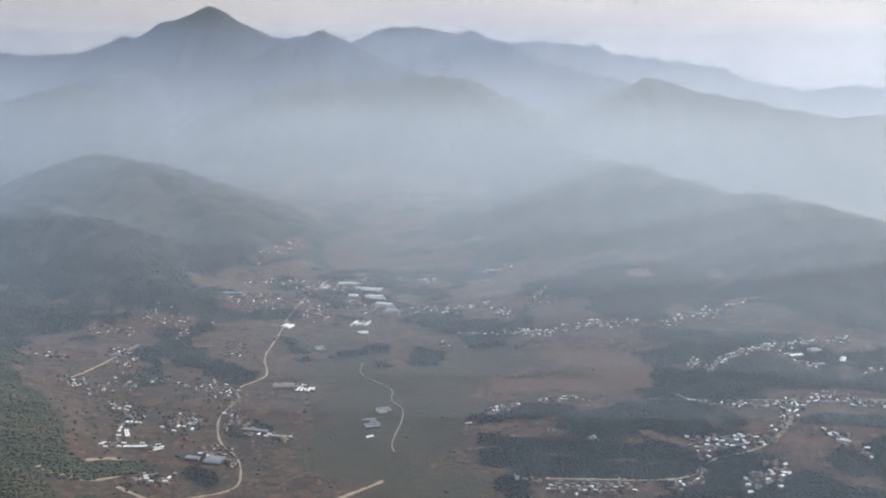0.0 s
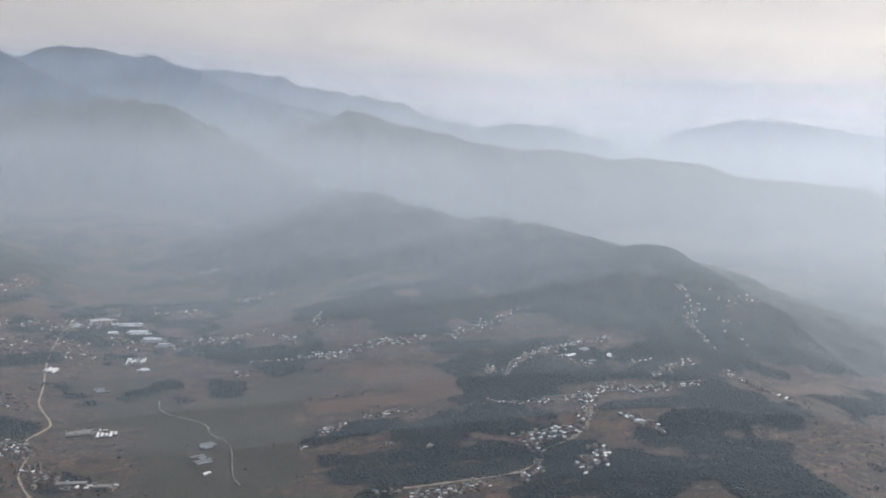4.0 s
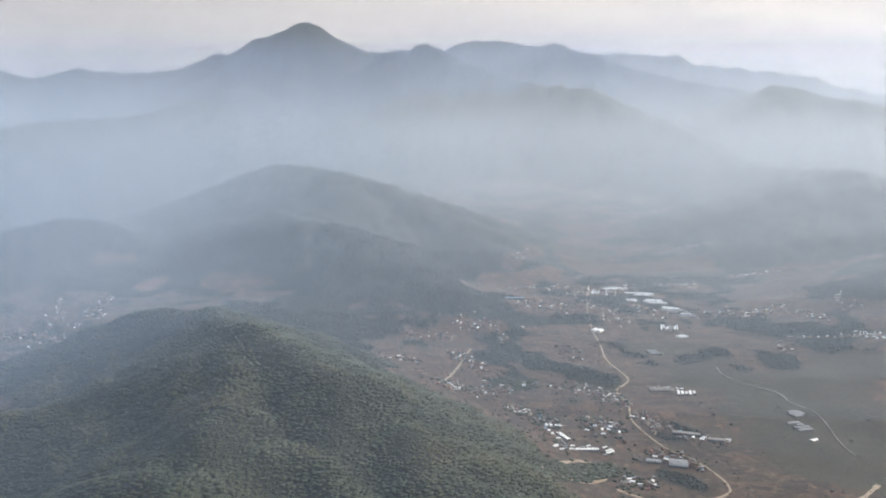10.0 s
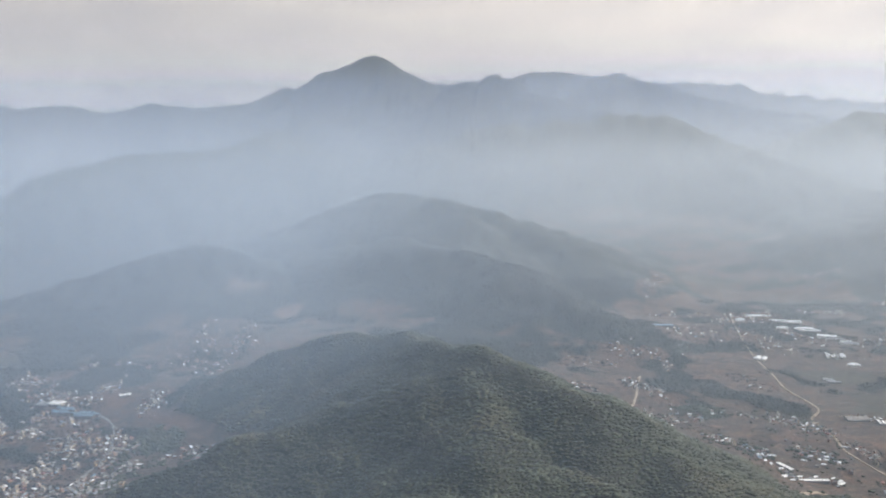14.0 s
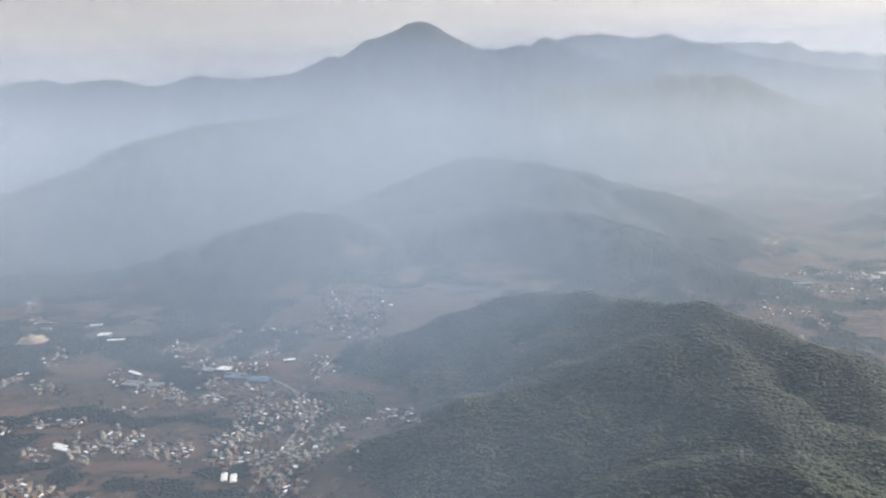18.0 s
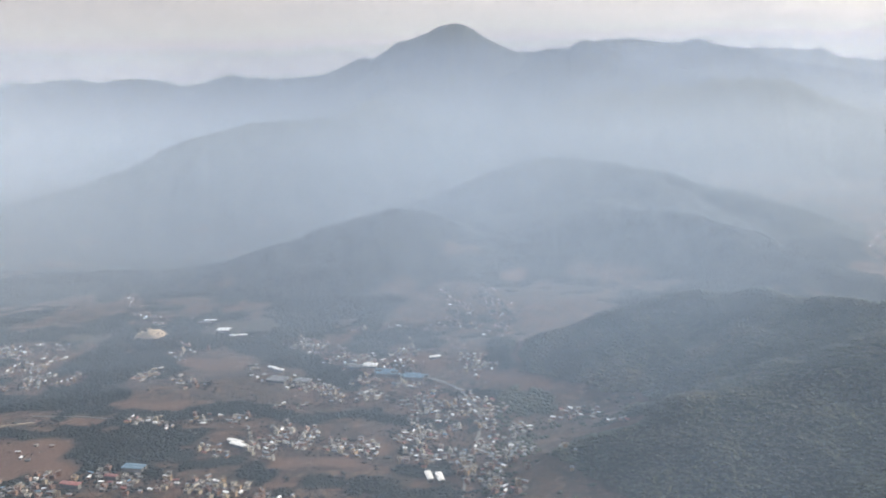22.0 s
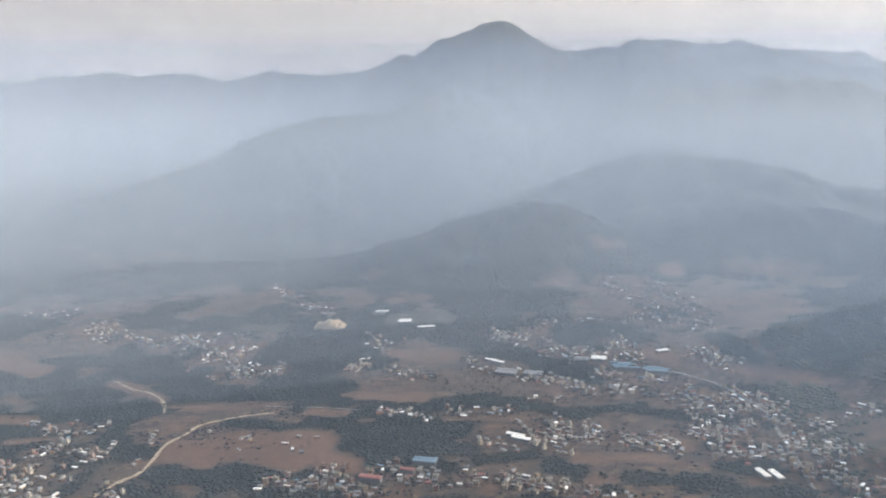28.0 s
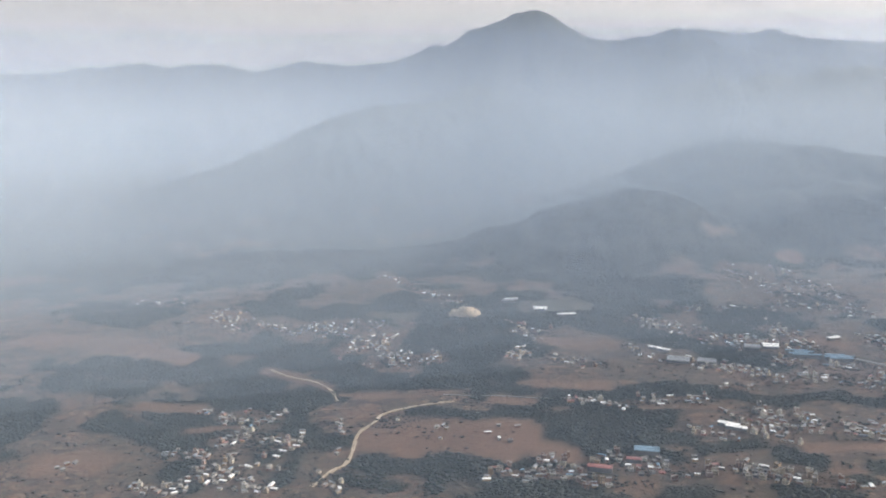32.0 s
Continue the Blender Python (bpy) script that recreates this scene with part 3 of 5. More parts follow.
def woods(x, y, up):
    """How far the ground is wooded, 0 to 1."""
    x, y = np.asarray(x, float), np.asarray(y, float)
    patch = fbm(x, y, 160, 4, 71)
    east = np.clip((x - 1260 + 130 * fbm(x, y, 240, 3, 77)) / 120, 0, 1) * np.clip((2600 - y) / 300, 0, 1)
    far = np.clip((y - 1900) / 500, 0, 1)
    town = np.clip((-520 - x) / 100, 0, 1)
    scrub = np.clip((patch - 0.55 + 0.46 * east + (0.62 + 0.3 * (x < 150)) * far + 0.42 * town) * 5, 0, 1)
    low = np.maximum(scrub, np.maximum(strips(x, y, WOODS, 75), ovals(x, y, WOODS_HILLS, 75)))
    lived, bare = strips(x, y, [v[:5] for v in VILLAGES], 91), strips(x, y, BARE, 79)
    low = low * (1 - np.maximum(0.95 * lived, np.maximum(bare, ovals(x, y, GREEN, 83))))
    high = np.clip((up - 20 + 10 * patch) / 14, 0, 1) * (1 - 0.6 * np.maximum(bare, lived * (y > 1700)))
    return np.maximum(low, high)


def grid_mesh(name, X, Y, Z, attributes):
    rows, cols = X.shape
    v = np.stack([X * K, Y * K, (Z - FLOOR) * K], -1).reshape(-1, 3)
    i = np.arange(rows * cols).reshape(rows, cols)
    quads = np.stack([i[:-1, :-1], i[:-1, 1:], i[1:, 1:], i[1:, :-1]], -1).reshape(-1, 4)
    me = bpy.data.meshes.new(name)
    me.vertices.add(len(v))
    me.vertices.foreach_set("co", v.ravel())
    me.loops.add(quads.size)
    me.loops.foreach_set("vertex_index", quads.ravel())
    me.polygons.add(len(quads))
    me.polygons.foreach_set("loop_start", np.arange(0, quads.size, 4))
    me.update(calc_edges=True)
    me.polygons.foreach_set("use_smooth", np.ones(len(quads), bool))
    for key, values in attributes.items():
        me.attributes.new(key, "FLOAT", "POINT").data.foreach_set("value", np.asarray(values, np.float32).ravel())
    return me


GF = woods(GX, GY, GUP)
GB = np.maximum(strips(GX, GY, BARE, 79), 0.55 * strips(GX, GY, [v[:5] for v in VILLAGES], 91))
ground = new("ground", grid_mesh("ground", GX, GY, GZ, {"forest": GF, "green": greens(GX, GY), "bare": GB}))
ground.data.materials.append(ground_mat)
tagged(ground, "brown terraced valley floor and hazy forested mountain ridges", "ground", kind="structure")

# ---- haze in the valley, bank behind bank ----


def haze_bank(reach, step, mat, seed):
    """One bank, an arc round the flight at the given reach."""
    bm = bmesh.new()
    lower, upper = [], []
    for k in range(81):
        a = radians(-100 + 200 * k / 80)
        r = reach + step * 0.9 * float(fbm(np.array([reach * a]), np.array([reach]), 1500, 3, seed)[0])
        x, yy = (r + 1300) * math.sin(a), r * math.cos(a)
        lower.append(bm.verts.new(sc(x, yy, -720)))
        upper.append(bm.verts.new(sc(x, yy, 1300 if reach < 10000 else 2300)))
    for k in range(80):
        bm.faces.new((lower[k], lower[k + 1], upper[k + 1], upper[k]))
    me = bpy.data.meshes.new("haze_bank")
    bm.to_mesh(me)
    bm.free()
    me.materials.append(mat)
    tagged(new("haze_bank", me), "thin blue-grey smoke haze hanging in the valley", "haze", kind="structure")


EVEN = ((-2000, 1.0), (1800, 1.0), (3000, 0.9))
smoke = [haze_material("smoke_thin", 0.024, (0.64, 0.81, 1.0), ((-2000, 0.80), (-950, 0.78), (-600, 1.7), (-280, 2.0), (-60, 1.3), (120, 0.85), (350, 0.66), (700, 0.34), (1100, 0.36), (2500, 0.68))),
         haze_material("smoke", 0.080, (0.775, 0.885, 0.99), ((-2200, 1.1), (-1200, 1.4), (-700, 1.25), (-300, 0.85), (100, 0.6), (600, 0.47), (1100, 0.76), (2000, 0.95), (3500, 1.0))),
         haze_material("smoke_deep", 0.070, (0.81, 0.90, 0.98), EVEN), haze_material("smoke_far", 0.20, (0.84, 0.905, 0.98), EVEN, 165.0, 78.0),
         haze_material("smoke_high", 0.26, (0.79, 0.88, 0.98), EVEN, 455.0, 90.0), haze_material("blue_air", 0.30, (0.43, 0.61, 1.0), EVEN, 400.0, 45.0)]
for k in range(12):
    haze_bank(500 + 95 * k, 95, smoke[0], 100 + k)
for k in range(9):
    haze_bank(1680 + 190 * k, 190, smoke[1], 120 + k)
for k in range(14):
    haze_bank(3400 + 200 * k, 200, smoke[2], 140 + k)
for k in range(10):
    haze_bank(6300 + 470 * k, 470, smoke[3], 170 + k)
haze_bank(10600, 150, smoke[4], 190)
haze_bank(7000, 150, smoke[5], 195)


# ---- where the ground lies under a thing ----
XS, YS = np.array(xs), np.array(ys)


def ground_at(x, y):
    x, y = np.asarray(x, float), np.asarray(y, float)
    i = np.clip(np.searchsorted(XS, x) - 1, 0, len(XS) - 2)
    j = np.clip(np.searchsorted(YS, y) - 1, 0, len(YS) - 2)
    u, v = (x - XS[i]) / (XS[i + 1] - XS[i]), (y - YS[j]) / (YS[j + 1] - YS[j])
    return (GZ[j, i] * (1 - u) + GZ[j, i + 1] * u) * (1 - v) + (GZ[j + 1, i] * (1 - u) + GZ[j + 1, i + 1] * u) * v


# ---- materials of the things ----
WALLS = [plain_material("wall_" + n, c, 0.85, 0.3, 1.2) for n, c in (
    ("cream", (0.30, 0.24, 0.17)), ("white", (0.38, 0.34, 0.28)), ("brick", (0.17, 0.088, 0.06)), ("ochre", (0.26, 0.17, 0.095)),
    ("pink", (0.24, 0.155, 0.125)), ("concrete", (0.13, 0.122, 0.115)))]
CONCRETE = plain_material("roof_concrete", (0.17, 0.15, 0.13), 0.9, 0.9, 0.5)
TIN = plain_material("tin_sheet", (0.74, 0.70, 0.64), 0.34, 0.3, 0.8, 0.2)
TIN_DULL = plain_material("tin_weathered", (0.19, 0.185, 0.18), 0.55, 0.35, 0.8, 0.2)
BLUE = plain_material("tin_blue", (0.10, 0.16, 0.205), 0.45, 0.3, 0.8)
RED = plain_material("tin_red", (0.21, 0.075, 0.06), 0.55, 0.3, 0.8)
GLASS = plain_material("window_glass", (0.05, 0.06, 0.07), 0.15, 0.2, 1.0)
WOOD = plain_material("door_wood", (0.16, 0.09, 0.05), 0.7, 0.3, 2.0)
TANK = plain_material("tank_plastic", (0.03, 0.03, 0.035), 0.4, 0.2, 2.0)
DIRT = plain_material("dirt_road", (0.28, 0.21, 0.145), 0.95, 0.35, 0.12)
PAVED = plain_material("paved_road", (0.165, 0.145, 0.125), 0.9, 0.3, 0.12)
FILM = plain_material("plastic_film", (0.62, 0.61, 0.58), 0.4, 0.15, 0.5)
LEAF = Mat("leaves")
isle = LEAF.node("ShaderNodeNewGeometry").outputs["Random Per Island"]
lcol = LEAF.ramp(isle, (0.0, (0.026, 0.033, 0.017)), (0.5, (0.029, 0.036, 0.018)), (0.85, (0.032, 0.038, 0.019)), (1.0, (0.037, 0.041, 0.021)))
stand_of = LEAF.ramp(LEAF.noise(0.03, 4), (0.35, (0.019, 0.026, 0.014)), (0.52, (0.030, 0.035, 0.017)), (0.68, (0.064, 0.052, 0.024)))
lcol = LEAF.mix(0.5, lcol, stand_of)
LEAF = LEAF.surface(lcol, 0.9)
# darker copy of the leaves, against crowns that come out too lit
LEAF_DARK = Mat("leaves_darkened")
pisle = LEAF_DARK.node("ShaderNodeNewGeometry").outputs["Random Per Island"]
pcol = LEAF_DARK.ramp(pisle, (0.0, (0.008, 0.012, 0.009)), (0.7, (0.012, 0.017, 0.012)), (1.0, (0.018, 0.022, 0.014)))
LEAF_DARK = LEAF_DARK.surface(LEAF_DARK.mix(LEAF_DARK.noise(0.05, 4), pcol, (0.014, 0.017, 0.012)), 0.95)


def part(name, bm, material, parent, label=""):
    """Link a bmesh as one mesh under a thing or under a part."""
    me = bpy.data.meshes.new(name)
    bm.to_mesh(me)
    bm.free()
    me.materials.append(material)
    ob = new(name, me)
    ob.parent = parent
    return tagged(ob, label)


def box(x0, x1, y0, y1, z0, z1, bm=None):
    """A box in true metres."""
    bm = bm or bmesh.new()
    v = [bm.verts.new((x * K, y * K, z * K)) for z in (z0, z1) for x, y in ((x0, y0), (x1, y0), (x1, y1), (x0, y1))]
    for f in ((3, 2, 1, 0), (4, 5, 6, 7), (0, 1, 5, 4), (1, 2, 6, 5), (2, 3, 7, 6), (3, 0, 4, 7)):
        bm.faces.new([v[k] for k in f])
    return bm


def sheet(points, thick):
    """A flat sheet through four corners, given a thickness downwards."""
    bm = bmesh.new()
    top = [bm.verts.new((x * K, y * K, z * K)) for x, y, z in points]
    low = [bm.verts.new((x * K, y * K, (z - thick) * K)) for x, y, z in points]
    bm.faces.new(top)
    bm.faces.new(low[::-1])
    n = len(top)
    for k in range(n):
        bm.faces.new((low[k], low[(k + 1) % n], top[(k + 1) % n], top[k]))
    return bm


def empty(name, label, category, group=""):
    return tagged(new(name), label, category, group)


def block_house(w, d, storeys, wall, label, tower=True, roof=CONCRETE):
    """A flat-roofed concrete town house: storeys between slabs, parapet, stair tower, tank."""
    ob = empty("town_house", label, "house", "houses of the town")
    h = 2.9
    for s in range(storeys):
        z = s * h
        part("storey", box(-w / 2, w / 2, -d / 2, d / 2, z - (4 if s == 0 else 0), z + h - 0.25), wall, ob)
        part("floor_slab", box(-w / 2 - 0.6, w / 2 + 0.6, -d / 2 - 0.6, d / 2 + 0.6, z + h - 0.25, z + h), roof, ob)
        for x in (-w / 4, w / 4):
            part("window", box(x - 0.9, x + 0.9, -d / 2 - 0.06, -d / 2 + 0.1, z + 0.9, z + 2.2), GLASS, ob)
    top = storeys * h
    par = box(-w / 2 - 0.6, w / 2 + 0.6, -d / 2 - 0.6, -d / 2 - 0.4, top, top + 0.8)
    box(-w / 2 - 0.6, w / 2 + 0.6, d / 2 + 0.4, d / 2 + 0.6, top, top + 0.8, par)
    box(-w / 2 - 0.6, -w / 2 - 0.4, -d / 2 - 0.4, d / 2 + 0.4, top, top + 0.8, par)
    box(w / 2 + 0.4, w / 2 + 0.6, -d / 2 - 0.4, d / 2 + 0.4, top, top + 0.8, par)
    part("parapet", par, wall, ob)
    if tower:
        t = part("stair_tower", box(-w / 2 + 0.2, -w / 2 + w * 0.42, d / 2 - d * 0.45, d / 2 - 0.2, top, top + 2.6), wall, ob)
        part("tower_roof", box(-w / 2, -w / 2 + w * 0.46, d / 2 - d * 0.5, d / 2, top + 2.6, top + 2.8), roof, t)
    bm = bmesh.new()
    bmesh.ops.create_cone(bm, cap_ends=True, segments=8, radius1=0.7 * K, radius2=0.55 * K, depth=1.5 * K)
    bmesh.ops.translate(bm, vec=(w * 0.25 * K, 0.2 * d * K, (top + 0.75) * K), verts=bm.verts)
    part("water_tank", bm, TANK, ob, "black plastic water tank")
    return ob


def tin_house(w, d, h, wall, roof, label, name="tin_roofed_house", group="low houses with sheet roofs"):
    """A low house under a two-sided sheet roof."""
    ob = empty(name, label, "house", group)
    part("wall", box(-w / 2, w / 2, -d / 2, d / 2, -4, h), wall, ob)
    rise, out = d * 0.22, 0.5
    bm = bmesh.new()
    for x in (-w / 2, w / 2 - 0.2):
        tri_ = [(x, -d / 2, h), (x, d / 2, h), (x, 0, h + rise)]
        a = [bm.verts.new((p * K, q * K, r * K)) for p, q, r in tri_]
        b = [bm.verts.new(((p + 0.2) * K, q * K, r * K)) for p, q, r in tri_]
        bm.faces.new(a[::-1]), bm.faces.new(b)
        for k in range(3):
            bm.faces.new((a[k], a[(k + 1) % 3], b[(k + 1) % 3], b[k]))
    part("gable", bm, wall, ob)
    e = rise * (1 + 2 * out / d)
    for s in (-1, 1):
        q = [(-w / 2 - out, s * (d / 2 + out), h + rise - e + 0.15), (w / 2 + out, s * (d / 2 + out), h + rise - e + 0.15), (w / 2 + out, 0, h + rise + 0.15), (-w / 2 - out, 0, h + rise + 0.15)]
        part("roof_sheet", sheet(q if s < 0 else q[::-1], 0.12), roof, ob)
    part("door", box(-0.6, 0.6, -d / 2 - 0.06, -d / 2 + 0.1, 0, 2.0), WOOD, ob)
    for x in (-w * 0.32, w * 0.32):
        part("window", box(x - 0.6, x + 0.6, -d / 2 - 0.06, -d / 2 + 0.1, 0.9, 2.0), GLASS, ob)
    return ob


bay_rnd = random.Random(19)


def shed(w, d, h, roof, label, name="shed", wall=None, bays=1, group=""):
    """A long works shed or greenhouse: bays side by side, each under its own low vault."""
    ob = empty(name, label, "greenhouse" if name == "greenhouse" else "shed", group)
    b = d / bays
    for k in range(bays):
        y0, long, mid = -d / 2 + k * b, w, 0.0
        if bays > 2:
            long = w * bay_rnd.uniform(0.35, 1.0)
            mid = bay_rnd.uniform(-0.5, 0.5) * (w - long)
        cover = TIN_DULL if roof is FILM and bay_rnd.random() < 0.3 else roof
        part("wall", box(mid - long / 2, mid + long / 2, y0 + 0.16 * b, y0 + 0.84 * b, -4, h), wall or WALLS[5], ob)
        bm = bmesh.new()
        rows = []
        for s in range(7):
            ang = math.pi * s / 6
            y, z = y0 + b / 2 - 0.5 * b * (0.72 if bays > 2 else 0.9) * math.cos(ang), h + 0.05 + (0.22 if roof is FILM else 0.13) * b * math.sin(ang)
            rows.append([bm.verts.new((x * K, y * K, z * K)) for x in (mid - long / 2 - 0.3, mid + long / 2 + 0.3)])
        for p, q in zip(rows, rows[1:]):
            bm.faces.new((p[0], p[1], q[1], q[0]))
        bm.faces.new([r[0] for r in rows])
        bm.faces.new([r[1] for r in rows][::-1])
        bm.faces.new((rows[0][0], rows[-1][0], rows[-1][1], rows[0][1]))
        part("roof_vault", bm, cover, ob)
    return ob


def stand(ob, x, y, turn, sink=0.0):
    z = float(ground_at(x, y))
    ob.matrix_basis = pose(*sc(x, y, z - sink), 0, 0, turn)
    return ob


# ---- large sheds, works and greenhouses ----
SHEDS = [  # name, x, y, width, depth, height, turn, roof, bays, label
    ("greenhouse", 821, 2547, 80, 30, 3, 8, FILM, 4, "long white plastic-film greenhouse beside the valley village"),
    ("greenhouse", 760, 2480, 50, 26, 3, 8, FILM, 3, "white plastic-film greenhouse at the village edge"),
    ("greenhouse", 891, 2482, 90, 34, 3, -6, FILM, 5, "wide white plastic-film greenhouse beside the valley village"),
    ("greenhouse", 925, 2400, 70, 40, 3, -6, FILM, 5, "wide white plastic-film greenhouse on the valley floor"),
    ("greenhouse", 960, 2320, 76, 50, 3, -8, FILM, 6, "broad white plastic-film greenhouse on the valley floor"),
    ("greenhouse", 990, 2260, 60, 30, 3, -8, FILM, 4, "white plastic-film greenhouse between fields"),
    ("greenhouse", 860, 2400, 36, 24, 3, 4, FILM, 3, "small white plastic-film greenhouse"),
    ("greenhouse", 912, 2135, 50, 46, 3, 80, FILM, 8, "row of narrow white greenhouse tunnels in green fields"),
    ("greenhouse", 932, 2062, 38, 22, 3, 4, FILM, 3, "small white greenhouse tunnels in green fields"),
    ("greenhouse", 834, 1941, 40, 34, 3, 4, TIN_DULL, 4, "grey-white greenhouse tunnels in green fields"),
    ("greenhouse", 720, 2105, 24, 30, 3, 60, FILM, 2, "pale greenhouse beside the dirt road"),
    ("works_shed", 852, 1668, 34, 40, 4, 84, TIN, 5, "white sheet-roofed shed of narrow bays at the field edge"),
    ("works_shed", 800, 1690, 44, 26, 4, 6, CONCRETE, 1, "grey flat shed at the field edge"),
    ("greenhouse", 1033, 1546, 30, 30, 3, 16, TIN_DULL, 4, "pale plastic greenhouse alone in green fields"),
    ("greenhouse", 1016, 1480, 34, 44, 3, 14, TIN_DULL, 4, "large pale plastic greenhouse alone in green fields"),
    ("works_shed", 1020, 1420, 14, 8, 3, 30, TIN, 1, "small bright sheet-roofed shed in fields"),
    ("works_shed", 760, 1318, 30, 30, 4, -10, TIN_DULL, 1, "large grey sheet-roofed shed beside the dirt road"),
    ("works_shed", 720, 1322, 24, 14, 4, -10, TIN_DULL, 1, "grey sheet-roofed annexe beside the dirt road"),
    ("works_shed", 800, 1442, 50, 12, 4, -12, CONCRETE, 1, "long grey roofed hall in the village"),
    ("works_shed", 850, 1420, 30, 12, 4, -12, CONCRETE, 1, "grey roofed hall at the field edge"),
    ("works_shed", 610, 1345, 40, 8, 4, 4, TIN, 1, "long bright sheet-roofed shed at the foot of the wooded hill"),
    ("works_shed", 575, 1395, 34, 8, 4, 118, TIN, 2, "pale pair of long sheds at the foot of the wooded hill"),
    ("works_shed", 508, 2319, 60, 14, 5, 2, BLUE, 1, "long blue-roofed shed among brown fields"),
    ("works_shed", -975, 1196, 30, 11, 5, -22, TIN, 1, "bright white long shed among town houses"),
    ("works_shed", -966, 1184, 30, 11, 5, -22, TIN, 1, "bright white long shed among town houses"),
    ("works_shed", -640, 1078, 26, 11, 5, 110, TIN, 1, "bright white town shed with a vaulted roof"),
    ("works_shed", -624, 1074, 26, 11, 5, 110, TIN, 1, "bright white town shed with a vaulted roof"),
    ("works_shed", -1356, 1932, 32, 10, 5, 8, TIN_DULL, 1, "long white warehouse under the wooded hill"),
    ("works_shed", -1350, 1952, 32, 10, 5, 8, TIN, 1, "long white warehouse under the wooded hill"),
    ("works_shed", -1275, 1862, 30, 26, 5, 4, TIN, 2, "white twin-bay warehouse under the wooded hill"),
    ("works_shed", -1215, 1808, 40, 12, 5, 14, TIN, 1, "long white warehouse on the slope"),
    ("works_shed", -1046, 1572, 24, 10, 5, -24, TIN, 1, "bright long shed among houses"),
    ("works_shed", -1030, 1562, 24, 10, 5, -24, TIN, 1, "bright long shed among houses"),
    ("works_shed", -1010, 1502, 40, 30, 5, -10, TIN_DULL, 2, "broad grey-roofed works hall"),
    ("works_shed", -960, 1500, 34, 24, 5, -10, TIN_DULL, 2, "grey-roofed works hall beside houses"),
    ("works_shed", -868, 1562, 28, 24, 5, -6, TIN_DULL, 1, "pale grey-roofed works hall"),
    ("works_shed", -836, 1560, 28, 24, 5, -6, TIN, 1, "pale white-roofed works hall"),
    ("factory_hall", -790, 1512, 60, 34, 6, -2, BLUE, 4, "long factory hall under blue sheet roofs"),
    ("factory_hall", -735, 1492, 60, 30, 6, -2, BLUE, 4, "long factory hall under pale blue sheet roofs"),
    ("works_shed", -712, 1606, 24, 12, 5, 26, TIN, 1, "bright white shed on bare earth"),
    ("works_shed", -1100, 1103, 34, 18, 6, -4, BLUE, 2, "blue-roofed hall among dense town houses"),
    ("works_shed", -1166, 1041, 32, 12, 7, -8, RED, 1, "red-roofed long hall among town houses"),
    ("works_shed", -1120, 1072, 20, 10, 6, -8, RED, 1, "small red-roofed hall among town houses"),
    ("works_shed", 1905, 1705, 30, 12, 4, 20, TIN, 1, "bright sheet-roofed shed on a hillside ridge"),
    ("works_shed", 1950, 1722, 26, 20, 4, 20, TIN_DULL, 2, "pale sheds on a hillside ridge"),
    ("works_shed", 1985, 1660, 30, 12, 4, 60, TIN, 1, "bright sheet-roofed shed on the hillside"),
    ("works_shed", 1930, 1650, 26, 10, 4, 10, TIN_DULL, 1, "grey sheet-roofed shed on the hillside"),
    ("works_shed", 1830, 1300, 24, 16, 4, -20, FILM, 3, "white plastic tunnels on the hillside"),
]
for nm, x, y, w, d, h, turn, roof, bays, label in SHEDS:
    stand(shed(w, d, h, roof, label, nm, WALLS[1] if roof is FILM else WALLS[5], bays, "greenhouses" if nm == "greenhouse" else "works sheds"), x, y, turn)

rnd = random.Random(7)
taken, spots = {}, []
for nm, x, y, w, d, *_ in SHEDS:
    for a in range(-2, 3):
        for b in range(-2, 3):
            taken.setdefault((int(x + a * w / 5) // 12, int(y + b * d / 5) // 12), []).append((x + a * w / 5, y + b * d / 5))
for ax, ay, bx, by, ry, count in VILLAGES:
    lay = math.degrees(math.atan2(by - ay, bx - ax))
    gap = 9.4 if ax < 0 else 7.4
    for k in range(int(count * (0.95 if ax < 0 else 1.15))):
        for _ in range(8):
            u, side = rnd.uniform(-0.03, 1.03), min(abs(rnd.gauss(0, 0.62)), 1.8) * rnd.choice((-1, 1))
            x = ax + (bx - ax) * u + 0.4 * min(ry, 40) * rnd.gauss(0, 0.5)
            y = ay + (by - ay) * u + ry * side
            cell = (int(x) // 12, int(y) // 12)
            if ax < 0 and float(vnoise(x / 26, y / 34, 13)) < 0.40:
                continue
            if all(math.hypot(x - p, y - q) > gap for i in (-1, 0, 1) for j in (-1, 0, 1) for p, q in taken.get((cell[0] + i, cell[1] + j), ())):
                taken.setdefault(cell, []).append((x, y))
                spots.append((x, y, lay + rnd.choice((0, 0, 90, 180)) + rnd.gauss(0, 10)))
                break

LABELS = ("cream plastered concrete house with a flat roof terrace", "white plastered concrete house with a flat roof", "unplastered red brick house with a flat concrete roof",
          "ochre painted concrete house with a flat roof", "pale pink concrete house with a flat roof", "bare grey concrete house with a flat roof")
protos = []
for k, (w, d, st) in enumerate(((7.4, 6, 2), (7.0, 6, 1), (7.5, 6, 2), (5.6, 6.0, 3), (7.5, 6, 2), (6.5, 6.5, 1))):
    protos.append(block_house(w, d, st, WALLS[k], "%s, %s high" % (LABELS[k], ("", "one storey", "two storeys", "three storeys")[st]), k % 2 == 0))
